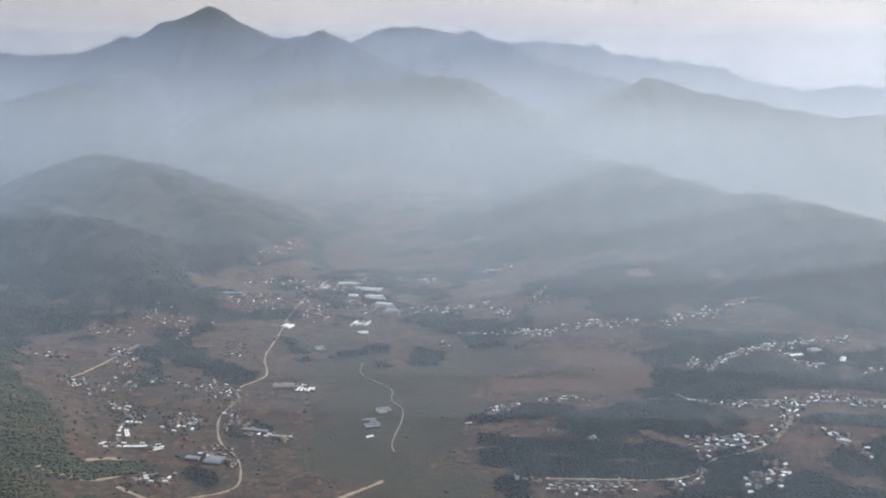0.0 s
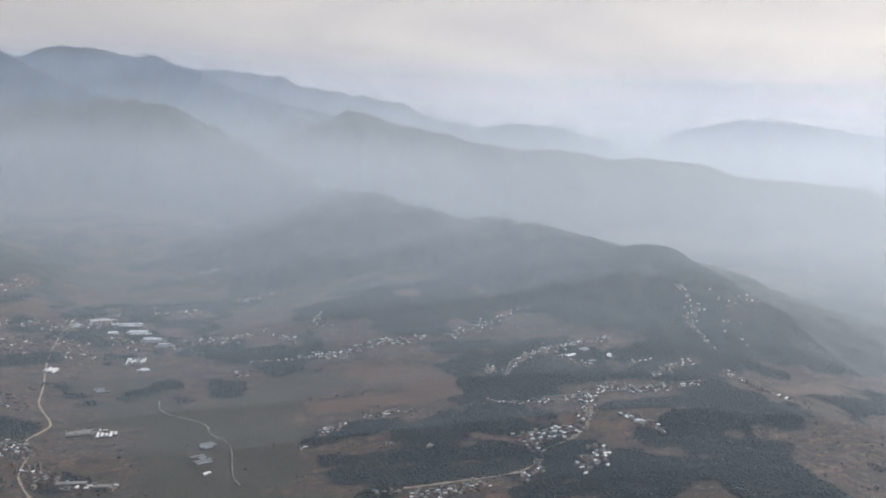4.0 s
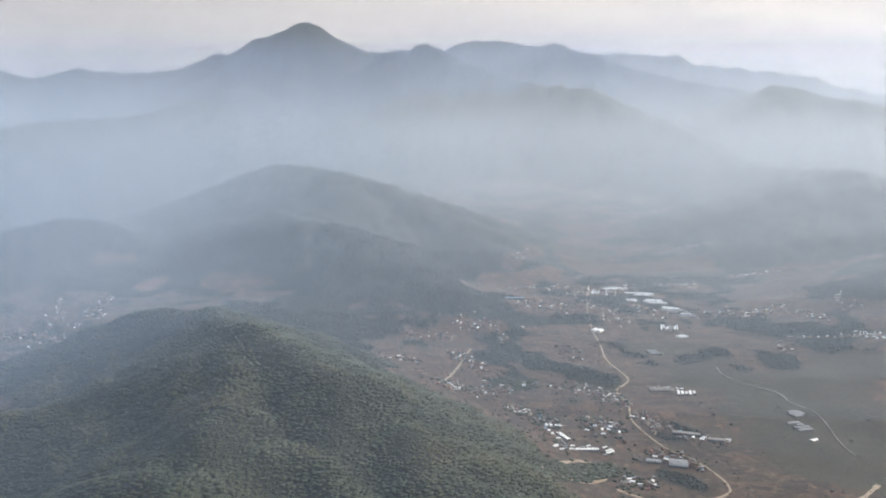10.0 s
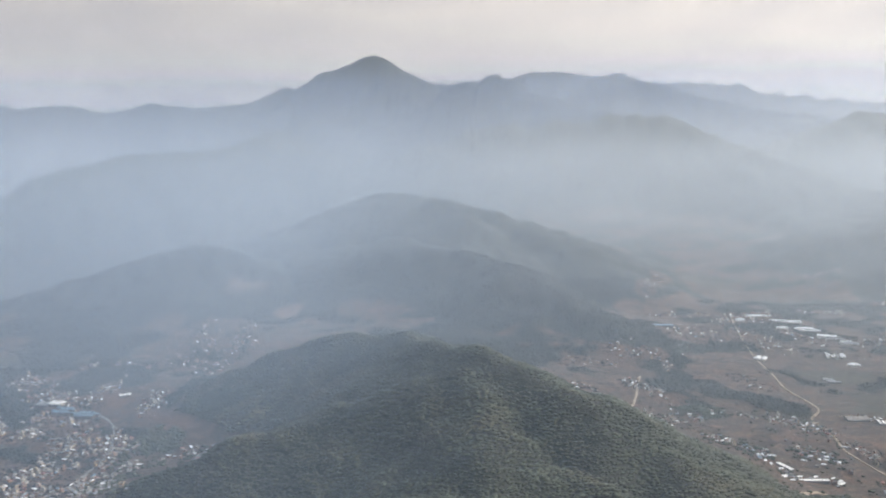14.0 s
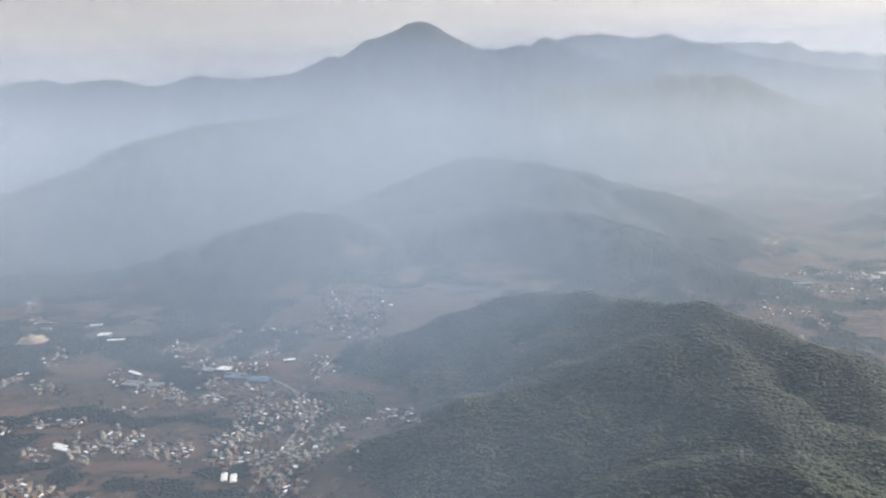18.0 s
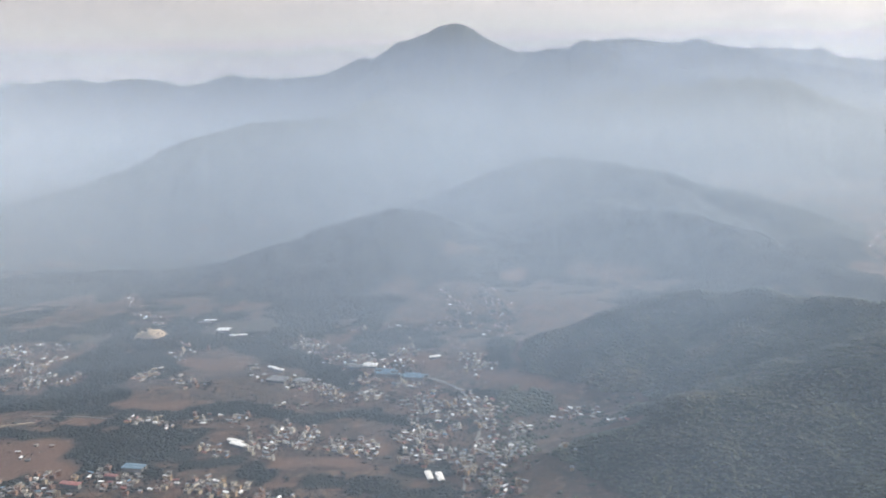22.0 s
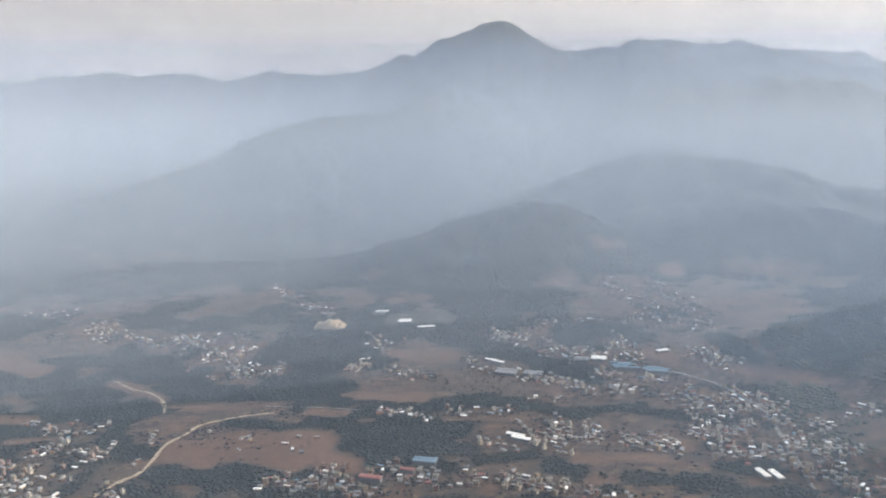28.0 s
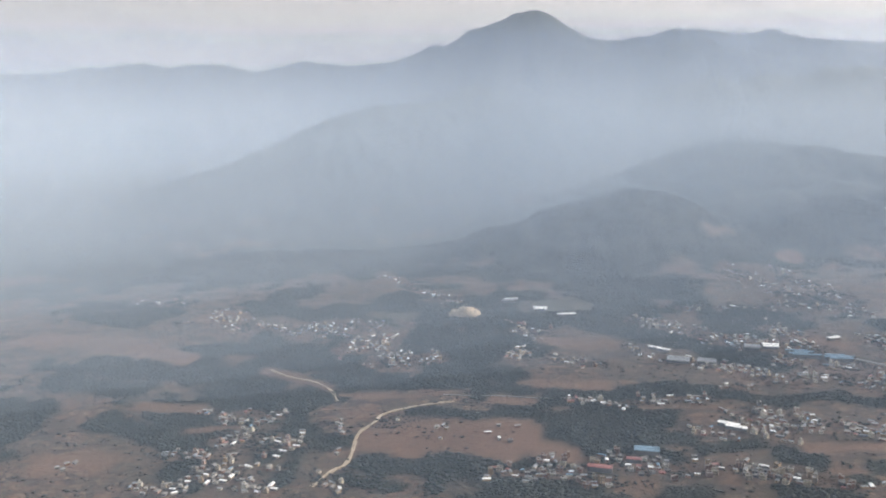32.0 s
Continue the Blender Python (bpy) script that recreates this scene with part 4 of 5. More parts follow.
lows = [tin_house(7.5, 4.6, 2.5, WALLS[0], TIN, "low cream house under a bright tin roof"), tin_house(6.6, 4.6, 2.4, WALLS[2], TIN_DULL, "low brick house under a weathered tin roof"),
        tin_house(7.5, 5, 2.6, WALLS[1], BLUE, "low white house under a blue sheet roof"), tin_house(7, 4.6, 2.6, WALLS[3], RED, "low ochre house under a rust-red sheet roof")]
used = [0] * 10
far_spots = []
for x, y, turn in spots:
    town = x < 0
    k = rnd.choices(range(10), (8, 9, 10, 7, 6, 18, 13, 22, 3, 4) if town else (3, 6, 6, 3, 2, 8, 34, 24, 4, 5))[0]
    near = (town and y < 1130 and x > -1420) or (not town and y < 1480 and x < 900) or (x > 1600 and y < 1360)
    if near and sum(used[:6]) < 200 and k < 6 or near and sum(used[6:]) < 150 and k >= 6:
        ob = (protos + lows)[k]
        if used[k]:
            ob = copy_thing(ob, Matrix())
        used[k] += 1
        stand(ob, x, y, turn)
    else:
        far_spots.append((x, y, turn, k))
for k, ob in enumerate(protos + lows):
    if not used[k]:
        x, y, turn, _ = far_spots.pop()
        stand(ob, x, y, turn)


def far_houses(name, chosen, label):
    """Many small houses, each its own box and roof, in one mesh."""
    verts, faces, mats = [], [], []
    skins = WALLS + [CONCRETE, TIN, TIN_DULL, BLUE, RED]
    for x, y, turn, k in chosen:
        z, c, s = float(ground_at(x, y)), math.cos(radians(turn)), math.sin(radians(turn))

        def put(points, quads, m):
            n = len(verts)
            verts.extend(sc(x + p * c - q * s, y + p * s + q * c, z + r) for p, q, r in points)
            faces.extend([tuple(n + i for i in f) for f in quads])
            mats.extend([m] * len(quads))

        cube = ((4, 5, 6, 7), (0, 1, 5, 4), (1, 2, 6, 5), (2, 3, 7, 6), (3, 0, 4, 7))
        w, d = rnd.uniform(2.6, 4.3), rnd.uniform(2.4, 3.7)
        if x > 1100:
            w, d = w * 0.76, d * 0.66
        elif x < 0:
            w, d = w * rnd.uniform(0.7, 1.05), d * rnd.uniform(0.65, 0.95)
        else:
            w, d = w * rnd.uniform(0.55, 0.9), d * rnd.uniform(0.5, 0.8)
        if k < 6:
            h = rnd.choice((3, 3, 3, 3, 6)) if x < 0 else rnd.choice((3, 3, 6))
            ring = lambda e, zz: [(-w - e, -d - e, zz), (w + e, -d - e, zz), (w + e, d + e, zz), (-w - e, d + e, zz)]
            put(ring(0, -4) + ring(0, h), cube, k)
            put(ring(0.6, h) + ring(0.6, h + 0.4), cube, 6)
            if h > 3:
                put(ring(0.5, h / 2) + ring(0.5, h / 2 + 0.3), cube, 6)
                put([(p * 0.45 - w * 0.4, q * 0.5 + d * 0.4, r) for p, q, r in ring(0, h + 0.4) + ring(0, h + 3)], cube, k)
        else:
            h, w = rnd.uniform(2.4, 3.4), w * rnd.uniform(1.0, 1.5)
            put([(-w, -d * .8, -4), (w, -d * .8, -4), (w, d * .8, -4), (-w, d * .8, -4), (-w, -d * .8, h), (w, -d * .8, h), (w, d * .8, h), (-w, d * .8, h)], cube, rnd.randrange(6))
            e, r = d * 0.95, h + d * 0.38
            put([(-w - .5, -e, h), (w + .5, -e, h), (w + .5, 0, r), (-w - .5, 0, r), (w + .5, e, h), (-w - .5, e, h)], ((0, 1, 2, 3), (3, 2, 4, 5), (0, 3, 5), (1, 4, 2)), (7, 8, 9, 10)[k - 6])
    me = bpy.data.meshes.new(name)
    me.from_pydata(verts, [], faces)
    for m in skins:
        me.materials.append(m)
    me.polygons.foreach_set("material_index", mats)
    me.update()
    tagged(new(name, me), label, "houses", kind="stuff")


far_houses("far_town_houses", [s for s in far_spots if s[0] < 0], "many small pale concrete and tin-roofed houses of the hazy town")
far_houses("far_village_houses", [s for s in far_spots if 0 <= s[0] < 1200], "scattered small tin-roofed village houses among brown fields")
far_houses("far_hillside_houses", [s for s in far_spots if s[0] >= 1200], "rows of small bright tin-roofed houses along hillside ridges")

# ---- roads ----


def road(name, points, width, mat, label):
    """A strip laid over the ground along a rounded line."""
    pts = [np.array(p, float) for p in points]
    for _ in range(3):
        out = [pts[0]]
        for a, b in zip(pts, pts[1:]):
            out += [0.75 * a + 0.25 * b, 0.25 * a + 0.75 * b]
        pts = out + [pts[-1]]
    dense = []
    for a, b in zip(pts, pts[1:]):
        n = max(1, int(np.hypot(*(b - a)) / 6))
        dense += [a + (b - a) * k / n for k in range(n)]
    dense.append(pts[-1])
    bm = bmesh.new()
    rows = []
    for k, p in enumerate(dense):
        way = dense[min(k + 1, len(dense) - 1)] - dense[max(k - 1, 0)]
        side = np.array((-way[1], way[0])) / max(np.hypot(*way), 1e-6)
        wd = width * (1 + 0.25 * math.sin(k * 0.7) + 0.2 * math.sin(k * 1.9))
        row = []
        for s, lift in ((-0.5, -1.0), (-0.5, 1.0), (0, 1.15), (0.5, 1.0), (0.5, -1.0)):
            q = p + side * s * wd
            row.append(bm.verts.new(sc(q[0], q[1], float(ground_at(q[0], q[1])) + lift)))
        rows.append(row)
    for p, q in zip(rows, rows[1:]):
        for k in range(4):
            bm.faces.new((p[k], q[k], q[k + 1], p[k + 1]))
    me = bpy.data.meshes.new(name)
    bm.to_mesh(me)
    bm.free()
    me.materials.append(mat)
    tagged(new(name, me), label, "road", kind="structure")


road("road_valley", [(755, 2595), (720, 2375), (705, 2155), (715, 1975), (710, 1870), (748, 1770), (742, 1730), (700, 1675), (725, 1605), (710, 1515), (725, 1450), (750, 1385), (800, 1335), (828, 1240), (810, 1210), (750, 1185), (725, 1140)], 4.0, DIRT, "winding pale dirt road along the valley floor")
road("road_lane", [(395, 1905), (360, 1700), (340, 1650), (330, 1630)], 5, DIRT, "pale dirt lane between brown fields")
road("road_bank", [(955, 1830), (955, 1755), (1045, 1670), (1040, 1600), (1080, 1550), (1060, 1400), (1070, 1365)], 2.6, PAVED, "dull track along the stream bank in green fields")
road("road_town", [(-735, 1505), (-690, 1485), (-640, 1425), (-615, 1370), (-585, 1300), (-585, 1195), (-585, 1070), (-590, 940)], 5.5, PAVED, "pale main street through the town")
road("road_hill", [(-1545, 980), (-1530, 1035), (-1515, 1050), (-1520, 1105), (-1530, 1160), (-1510, 1200), (-1510, 1240), (-1450, 1275), (-1395, 1290)], 5.5, DIRT, "curving pale dirt road past the bare field")
road("road_west", [(-1775, 1450), (-1720, 1405), (-1675, 1390), (-1625, 1350), (-1600, 1300)], 5, DIRT, "bare dirt road between woods")
road("road_quarry", [(-1465, 1920), (-1395, 1850), (-1310, 1725), (-1290, 1660)], 7, DIRT, "dirt road by the bare quarry")
road("road_ridge", [(-1420, 1320), (-1320, 1320), (-1240, 1295), (-1145, 1285), (-1055, 1230)], 3.5, PAVED, "dirt road along a row of houses")
road("road_track", [(1790, 1440), (1785, 1405), (1750, 1350), (1695, 1300), (1600, 1285), (1560, 1220), (1450, 1235), (1330, 1255)], 6, DIRT, "pale dirt track along the hillside houses")
road("road_east", [(1560, 1545), (1660, 1520), (1810, 1475), (1940, 1475), (2115, 1465)], 5, PAVED, "narrow road along the hillside ridge")
road("road_lower", [(640, 1195), (750, 1150), (900, 1120), (1000, 1190), (1060, 1260)], 7, DIRT, "pale dirt road at the valley mouth")
road("road_loop", [(560, 1255), (600, 1300), (640, 1260), (610, 1200), (520, 1180)], 9, DIRT, "looping pale dirt road over bare earth")

# ---- the bare quarry face ----
bm = bmesh.new()
rows = []
for i in range(15):
    row = []
    for j in range(29):
        u, v = j / 14 - 1, i / 7 - 1
        rise = max(0.0, 1 - abs(u) ** 3.0) * min(1.0, max(0.0, (v + 1) * 1.5)) * (1 - max(0.0, v) ** 3)
        x, y = -1446 + 40 * u, 1822 + 28 * v
        h = (15 + 5 * math.sin(5 * u + 1)) * rise + 5.0 * float(fbm(np.array([x]), np.array([y]), 12, 3, 97)[0]) * min(1, rise * 2) - 2.5 * (1 - rise)
        row.append(bm.verts.new(sc(x, y, float(ground_at(x, y)) + h)))
    rows.append(row)
for p, q in zip(rows, rows[1:]):
    for j in range(28):
        bm.faces.new((p[j], p[j + 1], q[j + 1], q[j]))
me = bpy.data.meshes.new("quarry_face")
bm.to_mesh(me)
bm.free()
me.materials.append(plain_material("quarry_earth", (0.36, 0.275, 0.19), 0.95, 0.35, 0.2))
tagged(new("quarry_face", me), "bare pale tan earth cliff of a quarry", "cliff", kind="structure")

# ---- woods: crown after crown ----


def crowns(name, x0, x1, y0, y1, gap, size, seed, label, thin=0.03, simple=True):
    g = np.random.default_rng(seed)
    gx, gy = np.meshgrid(np.arange(x0, x1, gap), np.arange(y0, y1, gap))
    x = gx.ravel() + g.uniform(-0.6, 0.6, gx.size) * gap
    y = gy.ravel() + g.uniform(-0.6, 0.6, gx.size) * gap
    _, up = land(x, y)
    f = woods(x, y, up)
    lived = strips(x, y, [v[:5] for v in VILLAGES], 91)
    keep = g.random(x.size) < np.where(f > 0.5, 0.92, (thin + 0.3 * lived) * (1 - 0.9 * np.maximum(ovals(x, y, GREEN, 83), strips(x, y, BARE, 79))))
    for k in np.nonzero(keep)[0]:
        cell = (int(x[k]) // 12, int(y[k]) // 12)
        keep[k] = all(math.hypot(x[k] - p, y[k] - q) > 5.5 for i in (-1, 0, 1) for j in (-1, 0, 1) for p, q in taken.get((cell[0] + i, cell[1] + j), ()))
    x, y = x[keep], y[keep]
    n = len(x)
    t = (1 + 5 ** 0.5) / 2
    ico = np.array([(-1, t, 0), (1, t, 0), (-1, -t, 0), (1, -t, 0), (0, -1, t), (0, 1, t), (0, -1, -t), (0, 1, -t), (t, 0, -1), (t, 0, 1), (-t, 0, -1), (-t, 0, 1)]) / 1.9
    tri_ = np.array([(0, 11, 5), (0, 5, 1), (0, 1, 7), (0, 7, 10), (0, 10, 11), (1, 5, 9), (5, 11, 4), (11, 10, 2), (10, 7, 6), (7, 1, 8),
                     (3, 9, 4), (3, 4, 2), (3, 2, 6), (3, 6, 8), (3, 8, 9), (4, 9, 5), (2, 4, 11), (6, 2, 10), (8, 6, 7), (9, 8, 1)])
    if simple:
        ico = np.array([(1, 0, 0), (0, 1, 0), (-1, 0, 0), (0, -1, 0), (0, 0, 1.0), (0, 0, -1.0)])
        tri_ = np.array([(0, 1, 4), (1, 2, 4), (2, 3, 4), (3, 0, 4), (1, 0, 5), (2, 1, 5), (3, 2, 5), (0, 3, 5)])
    m = len(ico)
    v = ico[None] * g.uniform(0.8, 1.2, (n, m, 1)) + g.uniform(-0.14, 0.14, (n, m, 3))
    r = size * g.uniform(0.6, 1.2, n) * (1 + 0.35 * fbm(x, y, 55, 2, 61))
    a = g.uniform(0, 6.283, n)
    c, s = np.cos(a)[:, None], np.sin(a)[:, None]
    vx, vy, vz = v[..., 0] * c - v[..., 1] * s, v[..., 0] * s + v[..., 1] * c, v[..., 2]
    tall = g.uniform(0.20, 0.30, n) if simple else g.uniform(0.34, 0.46, n)
    P = np.stack([(x[:, None] + vx * r[:, None]) * K, (y[:, None] + vy * r[:, None]) * K,
                  (ground_at(x, y)[:, None] - FLOOR + (vz * tall[:, None] + 0.45) * r[:, None]) * K], -1).reshape(-1, 3)
    F = (tri_[None] + m * np.arange(n)[:, None, None]).reshape(-1, 3)
    me = bpy.data.meshes.new(name)
    me.vertices.add(len(P))
    me.vertices.foreach_set("co", P.ravel())
    me.loops.add(F.size)
    me.loops.foreach_set("vertex_index", F.ravel())
    me.polygons.add(len(F))
    me.polygons.foreach_set("loop_start", np.arange(0, F.size, 3))
    me.update(calc_edges=True)
    me.polygons.foreach_set("use_smooth", np.ones(len(F), bool))
    me.materials.append(LEAF_DARK if simple else LEAF)
    tagged(new(name, me), label, "trees", kind="stuff")


crowns("hill_forest", -560, 720, 420, 1720, 4.6, 3.9, 1, "dense dark green forest covering the near hill", 0.03, False)
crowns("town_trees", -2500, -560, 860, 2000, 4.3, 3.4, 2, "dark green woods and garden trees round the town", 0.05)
crowns("valley_trees", -2500, 1300, 1720, 2750, 7.0, 4.6, 3, "scattered dark trees and groves on the valley floor", 0.015)
crowns("field_trees", 720, 1300, 1000, 1720, 5, 3.2, 4, "scattered trees along fields and lanes", 0.02)
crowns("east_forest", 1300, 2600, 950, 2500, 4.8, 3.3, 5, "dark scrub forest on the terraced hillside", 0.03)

# ---- the airliner's wing and engine beside the window ----
EYE = (747.159, -4.152, 45.653)
PAINT = Mat("aircraft_paint")
pn = PAINT.noise(9.0, 4)
PAINT = PAINT.surface(PAINT.mix(pn, (0.45, 0.445, 0.44), (0.54, 0.535, 0.525)), 0.36, Coat_Weight=0.3)
GREYP = plain_material("aircraft_grey", (0.42, 0.42, 0.43), 0.35, 0.15, 5.0)
# aircraft grey darkened, with the shade on the winglet's near face in the colour
BLADESHADE = plain_material("winglet_shaded_grey", (0.25, 0.26, 0.28), 0.4, 0.15, 5.0)
METAL = plain_material("brushed_metal", (0.55, 0.53, 0.50), 0.30, 0.15, 6.0, 0.75)
FAIRING = plain_material("warm_metal_fairing", (0.36, 0.29, 0.22), 0.42, 0.35, 3.0, 0.65)
RIM = plain_material("vent_rim_grey", (0.17, 0.165, 0.16), 0.5, 0.2, 8.0)
DARKBROWN = plain_material("sooty_panel", (0.12, 0.095, 0.075), 0.45, 0.5, 4.0, 0.3)
WINGTOP = plain_material("wing_grey_weathered", (0.42, 0.41, 0.40), 0.45, 0.5, 6.0)
DARK = plain_material("dark_duct", (0.03, 0.03, 0.033), 0.5, 0.2, 4.0)
SEAM = plain_material("seam_sealant", (0.16, 0.14, 0.12), 0.6, 0.2, 8.0)
REDP = plain_material("winglet_red", (0.25, 0.03, 0.045), 0.35, 0.12, 4.0)
BLUEP = plain_material("winglet_blue", (0.03, 0.05, 0.22), 0.35, 0.12, 4.0)
airliner = tagged(new("airliner"), "white airliner engine nacelle and swept wing with red winglet", "aircraft")
airliner.matrix_basis = pose(*sc(*EYE))


def at(x, y, z):
    return Vector((x * K, y * K, z * K))


def smooth(ob):
    for f in ob.data.polygons:
        f.use_smooth = True
    return ob


AX_Y, AX_Z, LIP = 4.2, -3.15, 2.62


def turned(name, profile, mat, parent, label="", seg=72, cap=False):
    """A shell turned round the engine's axis from (distance aft of the lip, radius) pairs."""
    bm = bmesh.new()
    rings = []
    for d, r in profile:
        rings.append([bm.verts.new(at(LIP + d, AX_Y + r * math.cos(6.28318 * k / seg), AX_Z + r * math.sin(6.28318 * k / seg))) for k in range(seg)])
    for p, q in zip(rings, rings[1:]):
        for k in range(seg):
            bm.faces.new((p[k], p[(k + 1) % seg], q[(k + 1) % seg], q[k]))
    if cap:
        bm.faces.new(rings[-1])
    return smooth(part(name, bm, mat, parent, label))


def cowl_radius(d):
    return float(np.interp(d, (0.17, 0.19, 0.25, 0.38, 0.6, 1.0, 1.6, 2.4, 3.4, 4.4), (0.955, 0.99, 1.04, 1.09, 1.135, 1.16, 1.175, 1.165, 1.10, 0.96)))


lip = turned("inlet_lip", [(0.28, 0.93), (0.22, 0.93), (0.185, 0.94), (0.17, 0.952)] + [(d, cowl_radius(d)) for d in (0.175, 0.19, 0.215, 0.25, 0.3, 0.36, 0.43, 0.5)], METAL, airliner, "dull brushed metal inlet lip")
turned("inlet_duct", [(0.28, 0.93), (0.38, 0.89), (0.5, 0.86), (0.8, 0.83), (1.2, 0.84), (1.25, 0.2)], DARK, airliner, "dark inlet duct", cap=True)
cowl = turned("fan_cowl", [(d, cowl_radius(d)) for d in (0.506, 0.6, 0.7, 0.8, 0.9, 1.0, 1.1, 1.15)], PAINT, airliner, "glossy white fan cowl")
rear = turned("reverser_cowl", [(d, cowl_radius(d)) for d in (1.156, 1.3, 1.6, 2.0, 2.4, 2.9, 3.4, 3.9, 4.4)], PAINT, airliner, "glossy white rear cowl")
turned("seam_ring", [(0.5, cowl_radius(0.5) - 0.01), (0.5, cowl_radius(0.5) + 0.003), (0.506, cowl_radius(0.506) + 0.003), (0.506, cowl_radius(0.506) - 0.01)], SEAM, lip)
turned("seam_ring", [(1.15, cowl_radius(1.15) - 0.01), (1.15, cowl_radius(1.15) + 0.003), (1.156, cowl_radius(1.156) + 0.003), (1.156, cowl_radius(1.156) - 0.01)], SEAM, cowl)
for k in range(60):
    for d in (0.475, 0.545):
        a = radians(70 + 2.4 * k)
        bm = bmesh.new()
        bmesh.ops.create_cone(bm, cap_ends=True, segments=6, radius1=0.0036 * K, radius2=0.003 * K, depth=0.004 * K)
        r = cowl_radius(d) + 0.002
        bm.transform(Matrix.Translation(at(LIP + d, AX_Y + r * math.cos(a), AX_Z + r * math.sin(a))) @ Matrix.Rotation(math.pi / 2 - a, 4, "X").inverted())
        part("rivet", bm, SEAM, lip if d < 0.5 else cowl)


def cowl_patch(name, d0, d1, a0, a1, lift, mat, parent, label="", skew=0.0):
    """A plate that lies on the cowl between two distances and two angles."""
    bm = bmesh.new()
    n, rows = 6, []
    for i in range(n + 1):
        row = []
        for j in range(n + 1):
            a = radians(a0 + (a1 - a0) * j / n)
            d = d0 + (d1 - d0) * i / n + skew * j / n
            r = cowl_radius(d) + lift
            row.append(bm.verts.new(at(LIP + d, AX_Y + r * math.cos(a), AX_Z + r * math.sin(a))))
        rows.append(row)
    for p, q in zip(rows, rows[1:]):
        for k in range(n):
            bm.faces.new((p[k], p[k + 1], q[k + 1], q[k]))
    return smooth(part(name, bm, mat, parent, label))


cowl_patch("vent_frame", 0.81, 0.985, 95.5, 105.5, 0.004, RIM, cowl, "dark grey vent frame", 0.05)
cowl_patch("vent_ramp", 0.835, 0.965, 97.2, 103.8, 0.006, GREYP, cowl, "pale sloping vent floor", 0.05)
# the cowl stays closed: a dark plate gives the vent's inner shade
cowl_patch("vent_opening", 0.87, 0.97, 99.2, 103.6, 0.009, DARK, cowl, "dark plate for the shade in the vent opening", 0.03)

# pylon fairing: a rounded body growing from the cowl's top towards the wing
bm = bmesh.new()
rows = []
for d, half, top, low in ((1.28, 0.02, 1.175, 1.14), (1.36, 0.10, 1.205, 1.12), (1.52, 0.19, 1.25, 1.1), (1.8, 0.29, 1.31, 1.05), (2.1, 0.36, 1.365, 1.0), (2.5, 0.42, 1.43, 0.95), (3.2, 0.47, 1.52, 0.9), (4.4, 0.5, 1.60, 0.8), (5.4, 0.4, 1.64, 0.8)):
    row = []
    for k in range(13):
        a = math.pi * k / 12
        row.append(bm.verts.new(at(LIP + d, AX_Y - 0.05 + half * math.cos(a), AX_Z + low + (top - low) * math.sin(a) ** 0.7)))
    rows.append(row)
for p, q in zip(rows, rows[1:]):
    for k in range(12):
        bm.faces.new((p[k], p[k + 1], q[k + 1], q[k]))
pylon = smooth(part("pylon_fairing", bm, FAIRING, airliner, "warm grey metal pylon fairing"))


def pylon_band(name, d0, d1, a0, a1, lift, mat, label=""):
    """A strip that lies on the pylon between two distances and two angles."""
    ds, hs = (1.56, 1.8, 2.1, 2.5, 3.2, 4.4), (0.19, 0.29, 0.36, 0.42, 0.47, 0.5)
    tops, lows = (1.25, 1.31, 1.365, 1.43, 1.52, 1.60), (1.1, 1.05, 1.0, 0.95, 0.9, 0.8)
    bm, rows = bmesh.new(), []
    for i in range(9):
        d = d0 + (d1 - d0) * i / 8
        half, top, low = (float(np.interp(d, ds, q)) for q in (hs, tops, lows))
        row = []
        for j in range(13):
            a = radians(a0 + (a1 - a0) * j / 12)
            row.append(bm.verts.new(at(LIP + d, AX_Y - 0.05 + (half + lift) * math.cos(a), AX_Z + low + (top - low + lift) * max(math.sin(a), 0.0) ** 0.7)))
        rows.append(row)
    for p, q in zip(rows, rows[1:]):
        for k in range(12):
            bm.faces.new((p[k], p[k + 1], q[k + 1], q[k]))
    return smooth(part(name, bm, mat, pylon, label))


pylon_band("seam_band", 1.84, 1.852, 0, 180, 0.004, SEAM)
pylon_band("seam_band", 1.85, 4.2, 122, 124, 0.004, SEAM)
# darker brown along the pylon's lower side
pylon_band("sooty_panel", 1.87, 4.2, 128, 170, 0.005, DARKBROWN, "dark brown lower side panel")
bm = bmesh.new()
bmesh.ops.create_uvsphere(bm, u_segments=20, v_segments=12, radius=1.0)
bm.transform(Matrix.Translation(at(LIP + 1.46, AX_Y - 0.06, AX_Z + 1.15)) @ Matrix.Diagonal((0.24 * K, 0.15 * K, 0.095 * K, 1)))
smooth(part("nose_cap", bm, FAIRING, pylon, "rounded metal nose cap"))
cowl_patch("fairing_apron", 1.18, 3.2, 80, 104, 0.006, FAIRING, rear, "warm grey apron of the pylon")


def le(y):
    """The wing's leading edge at a distance out."""
    return 13.5 - 0.51 * (15 - y), 0.05 - 0.2517 * (15 - y)


def strip(name, ya, yb, rows_of, mat, parent, label="", n=4):
    """A closed skin lofted between two stations of the wing."""
    bm = bmesh.new()
    rings = []
    for k in range(n + 1):
        y = ya + (yb - ya) * k / n
        rings.append([bm.verts.new(at(x, y, z)) for x, z in rows_of(y)])
    m = len(rings[0])
    for p, q in zip(rings, rings[1:]):
        for k in range(m):
            bm.faces.new((p[k], p[(k + 1) % m], q[(k + 1) % m], q[k]))
    bm.faces.new(rings[0][::-1])
    bm.faces.new(rings[-1])
    return part(name, bm, mat, parent, label)


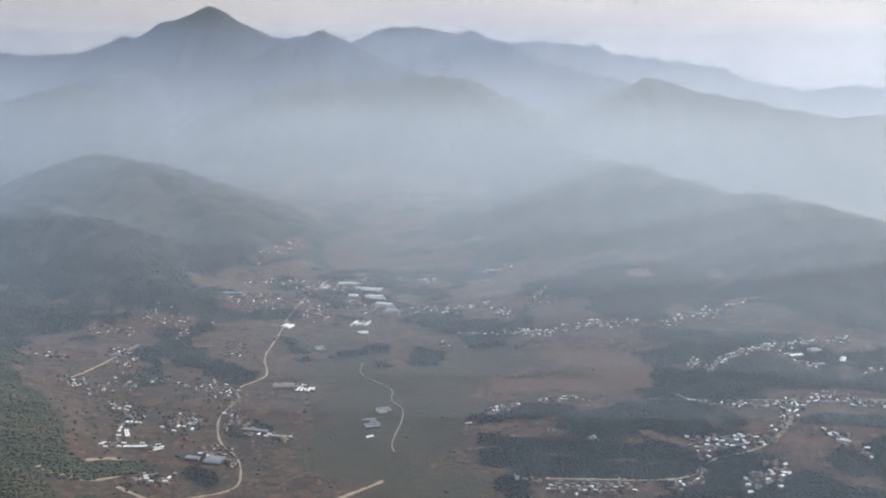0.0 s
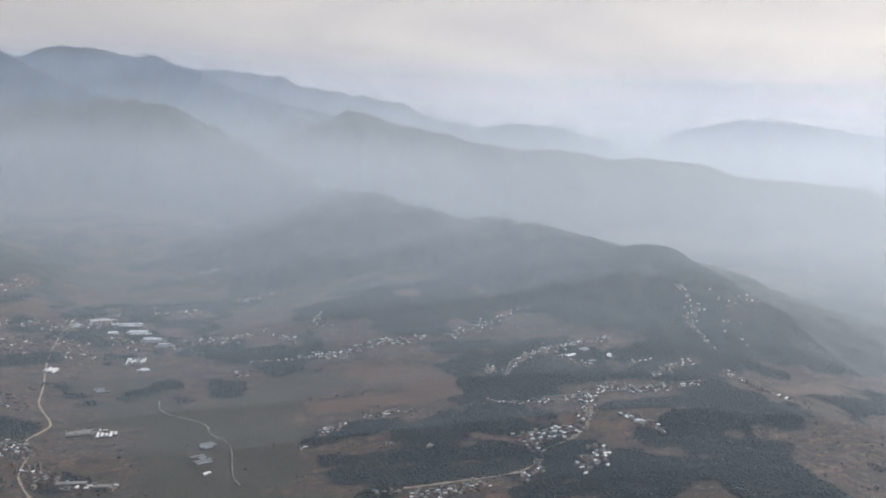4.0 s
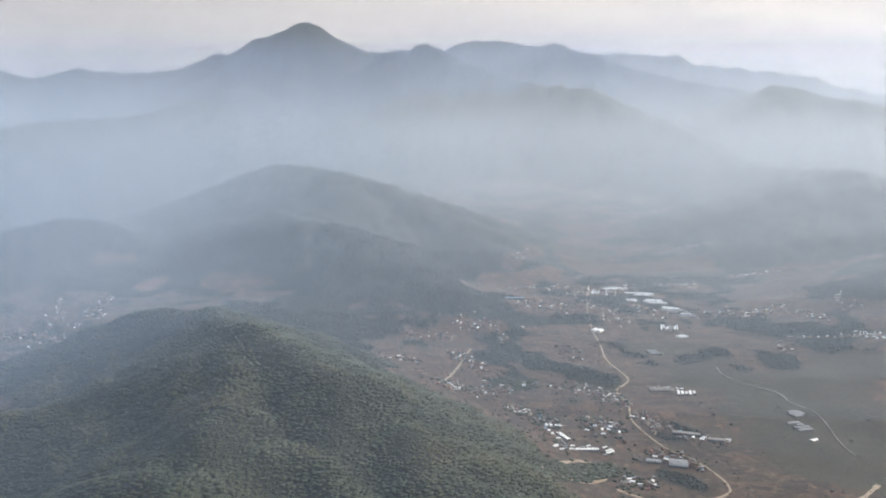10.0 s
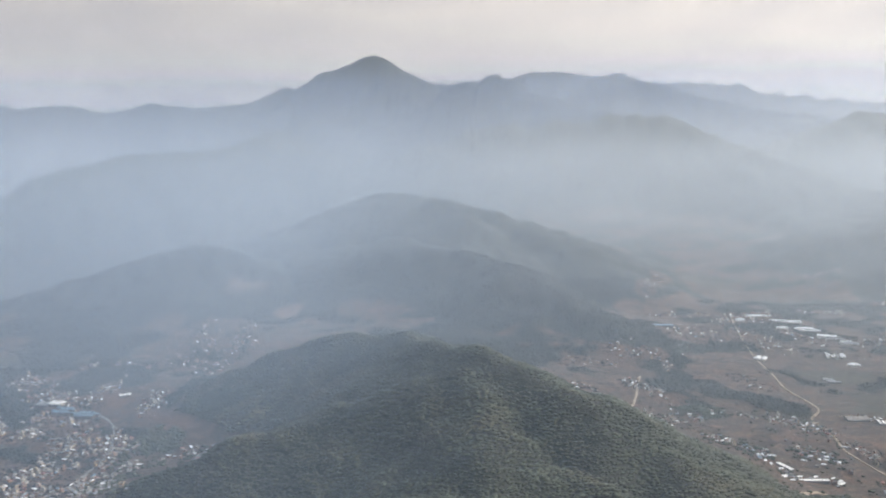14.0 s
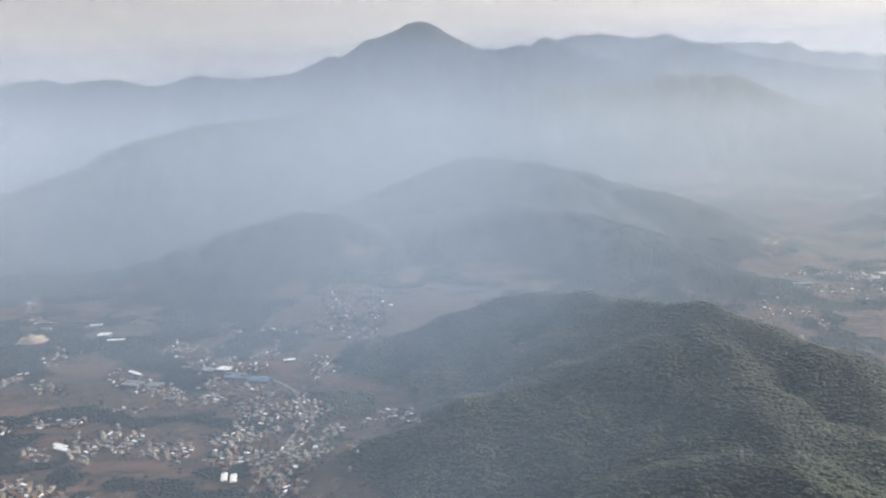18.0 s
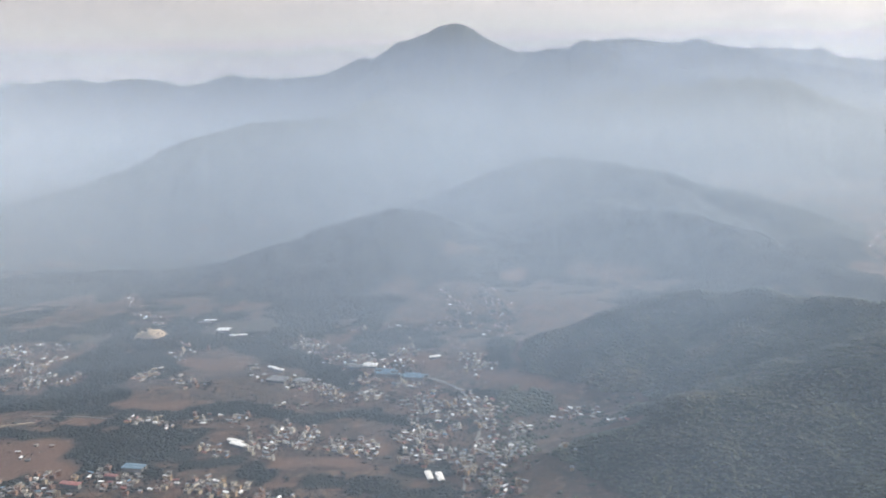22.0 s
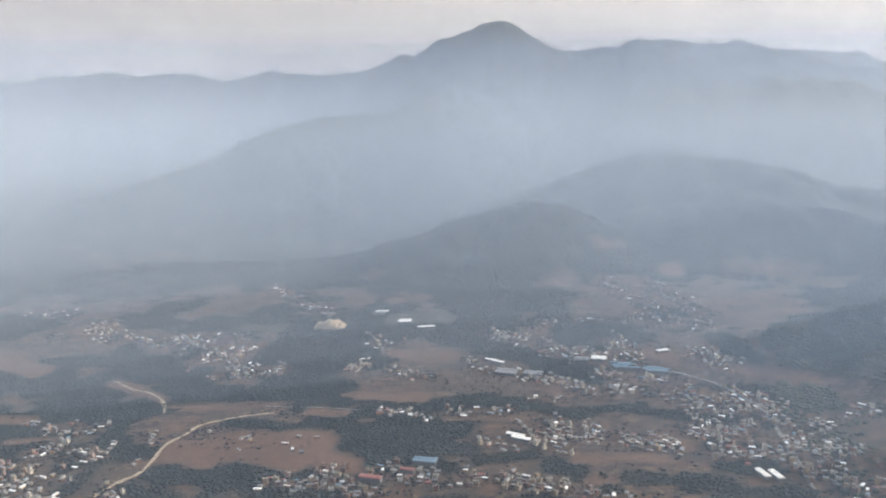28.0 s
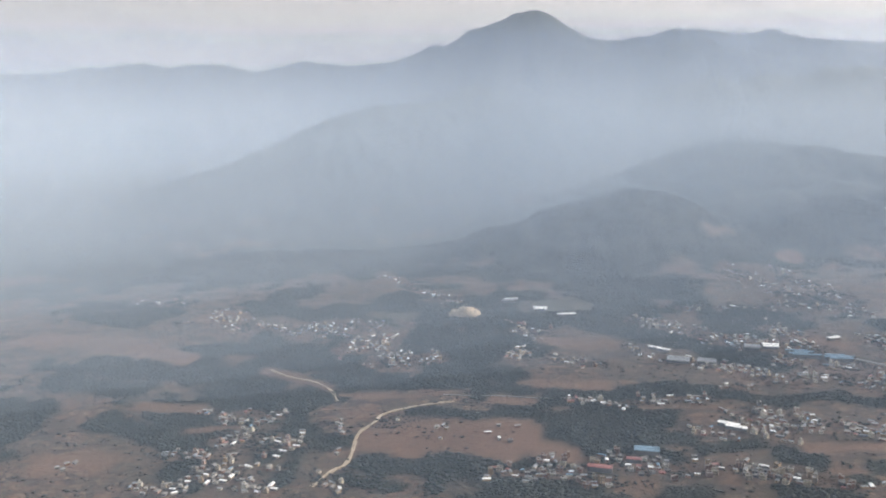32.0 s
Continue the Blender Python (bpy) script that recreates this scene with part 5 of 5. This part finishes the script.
def slat_section(y):
    x, z = le(y)
    x, z = x - 0.09, z - 0.04
    w = 0.59 + 0.075 * (15 - y)
    up = 0.20
    return [(x, z), (x + 0.03, z + 0.07), (x + 0.3 * w, z + 0.6 * up), (x + w, z + up), (x + w, z + up - 0.03), (x + 0.4 * w, z + 0.02), (x + 0.06, z - 0.05)]


for ya, yb in ((8.4, 10.4), (10.415, 12.6), (12.615, 14.75)):
    strip("slat", ya, yb, slat_section, GREYP, airliner, "grey extended leading-edge slat")


def wing_section(y):
    x, z = le(y)
    w = 0.56 + 0.075 * (15 - y)
    x0, z0 = x + w, z + 0.16
    c = 1.25 + 0.16 * (15 - y)
    return [(x0, z0), (x0 + 0.1, z0 + 0.07), (x0 + 0.4 * c, z0 + 0.12), (x0 + c, z0 + 0.04), (x0 + c, z0), (x0 + 0.4 * c, z0 - 0.15), (x0 + 0.06, z0 - 0.09)]


wing = smooth(strip("wing_skin", 8.4, 14.85, wing_section, WINGTOP, airliner, "weathered grey wing upper skin", 8))
for k in range(6):
    y0 = 8.6 + 1.03 * k
    sec = lambda y: [(wing_section(y)[0][0] + e, wing_section(y)[0][1] + f) for e, f in ((0.02, 0.035), (0.14, 0.1), (0.42, 0.115), (0.42, 0.085), (0.14, 0.07), (0.03, 0.0))]
    strip("panel_gap", y0 + 0.985, y0 + 1.025, sec, SEAM, wing, "", 1)
    strip("slat_track_panel", y0, y0 + 0.98, sec, GREYP, wing, "grey panel behind the slat", 2)

# winglet: stations up its blade, each with nose and tail
BLADE = [(14.85, 13.72, 15.25, 0.24), (15.0, 13.85, 15.45, 0.42), (15.12, 14.14, 15.55, 0.66), (15.3, 14.55, 15.72, 1.1), (15.55, 15.33, 16.3, 1.85), (15.8, 16.17, 16.86, 2.6), (15.97, 16.78, 17.25, 3.12), (16.0, 17.05, 17.34, 3.28)]


def blade_at(h):
    """Nose x, tail x, y of the winglet at a height."""
    zs = [b[3] for b in BLADE]
    return [float(np.interp(h, zs, [b[i] for b in BLADE])) for i in (1, 2, 0)]


def blade(name, zs, f0, f1, mat, parent, label="", thick=0.05, lift=0.0):
    bm = bmesh.new()
    rings = []
    for h in zs:
        nose, tail, y = blade_at(h)
        a, b = nose + (tail - nose) * f0, nose + (tail - nose) * f1
        rings.append([bm.verts.new(at(a + (b - a) * u, y - thick * v - (lift if v >= 0 else -lift), h)) for u, v in ((0, 0), (0.15, 0.8), (0.5, 1), (1, 0.15), (1, -0.15), (0.5, -1), (0.15, -0.8))])
    for p, q in zip(rings, rings[1:]):
        for k in range(7):
            bm.faces.new((p[k], p[(k + 1) % 7], q[(k + 1) % 7], q[k]))
    bm.faces.new(rings[0][::-1])
    bm.faces.new(rings[-1])
    return part(name, bm, mat, parent, label)


winglet = blade("winglet", [0.24 + 3.04 * k / 12 for k in range(13)], 0, 1, BLADESHADE, airliner, "upswept grey winglet with a red panel")
blade("red_panel", [0.98 + 2.28 * k / 9 for k in range(10)], 0.28, 1.0, REDP, winglet, "red painted panel", 0.05, 0.012)
blade("blue_stripe", [0.86, 0.92, 0.975], 0.22, 1.0, BLUEP, winglet, "blue stripe", 0.05, 0.012)
for cx, cz, rad in ((15.28, 1.30, 0.20), (16.90, 2.80, 0.14)):
    bm = bmesh.new()
    ring = []
    for k in range(24):
        r = rad * (1.0 if k % 2 == 0 else 0.78)
        x, z = cx + r * math.cos(math.pi * k / 12), cz + r * math.sin(math.pi * k / 12)
        ring.append(bm.verts.new(at(x, blade_at(z)[2] - 0.075, z)))
    f = bm.faces.new(ring)
    ex = bmesh.ops.extrude_face_region(bm, geom=[f])
    bmesh.ops.translate(bm, vec=at(0, 0.012, 0), verts=[v for v in ex["geom"] if isinstance(v, bmesh.types.BMVert)])
    part("sunburst_emblem", bm, PAINT, winglet, "white sunburst shape")
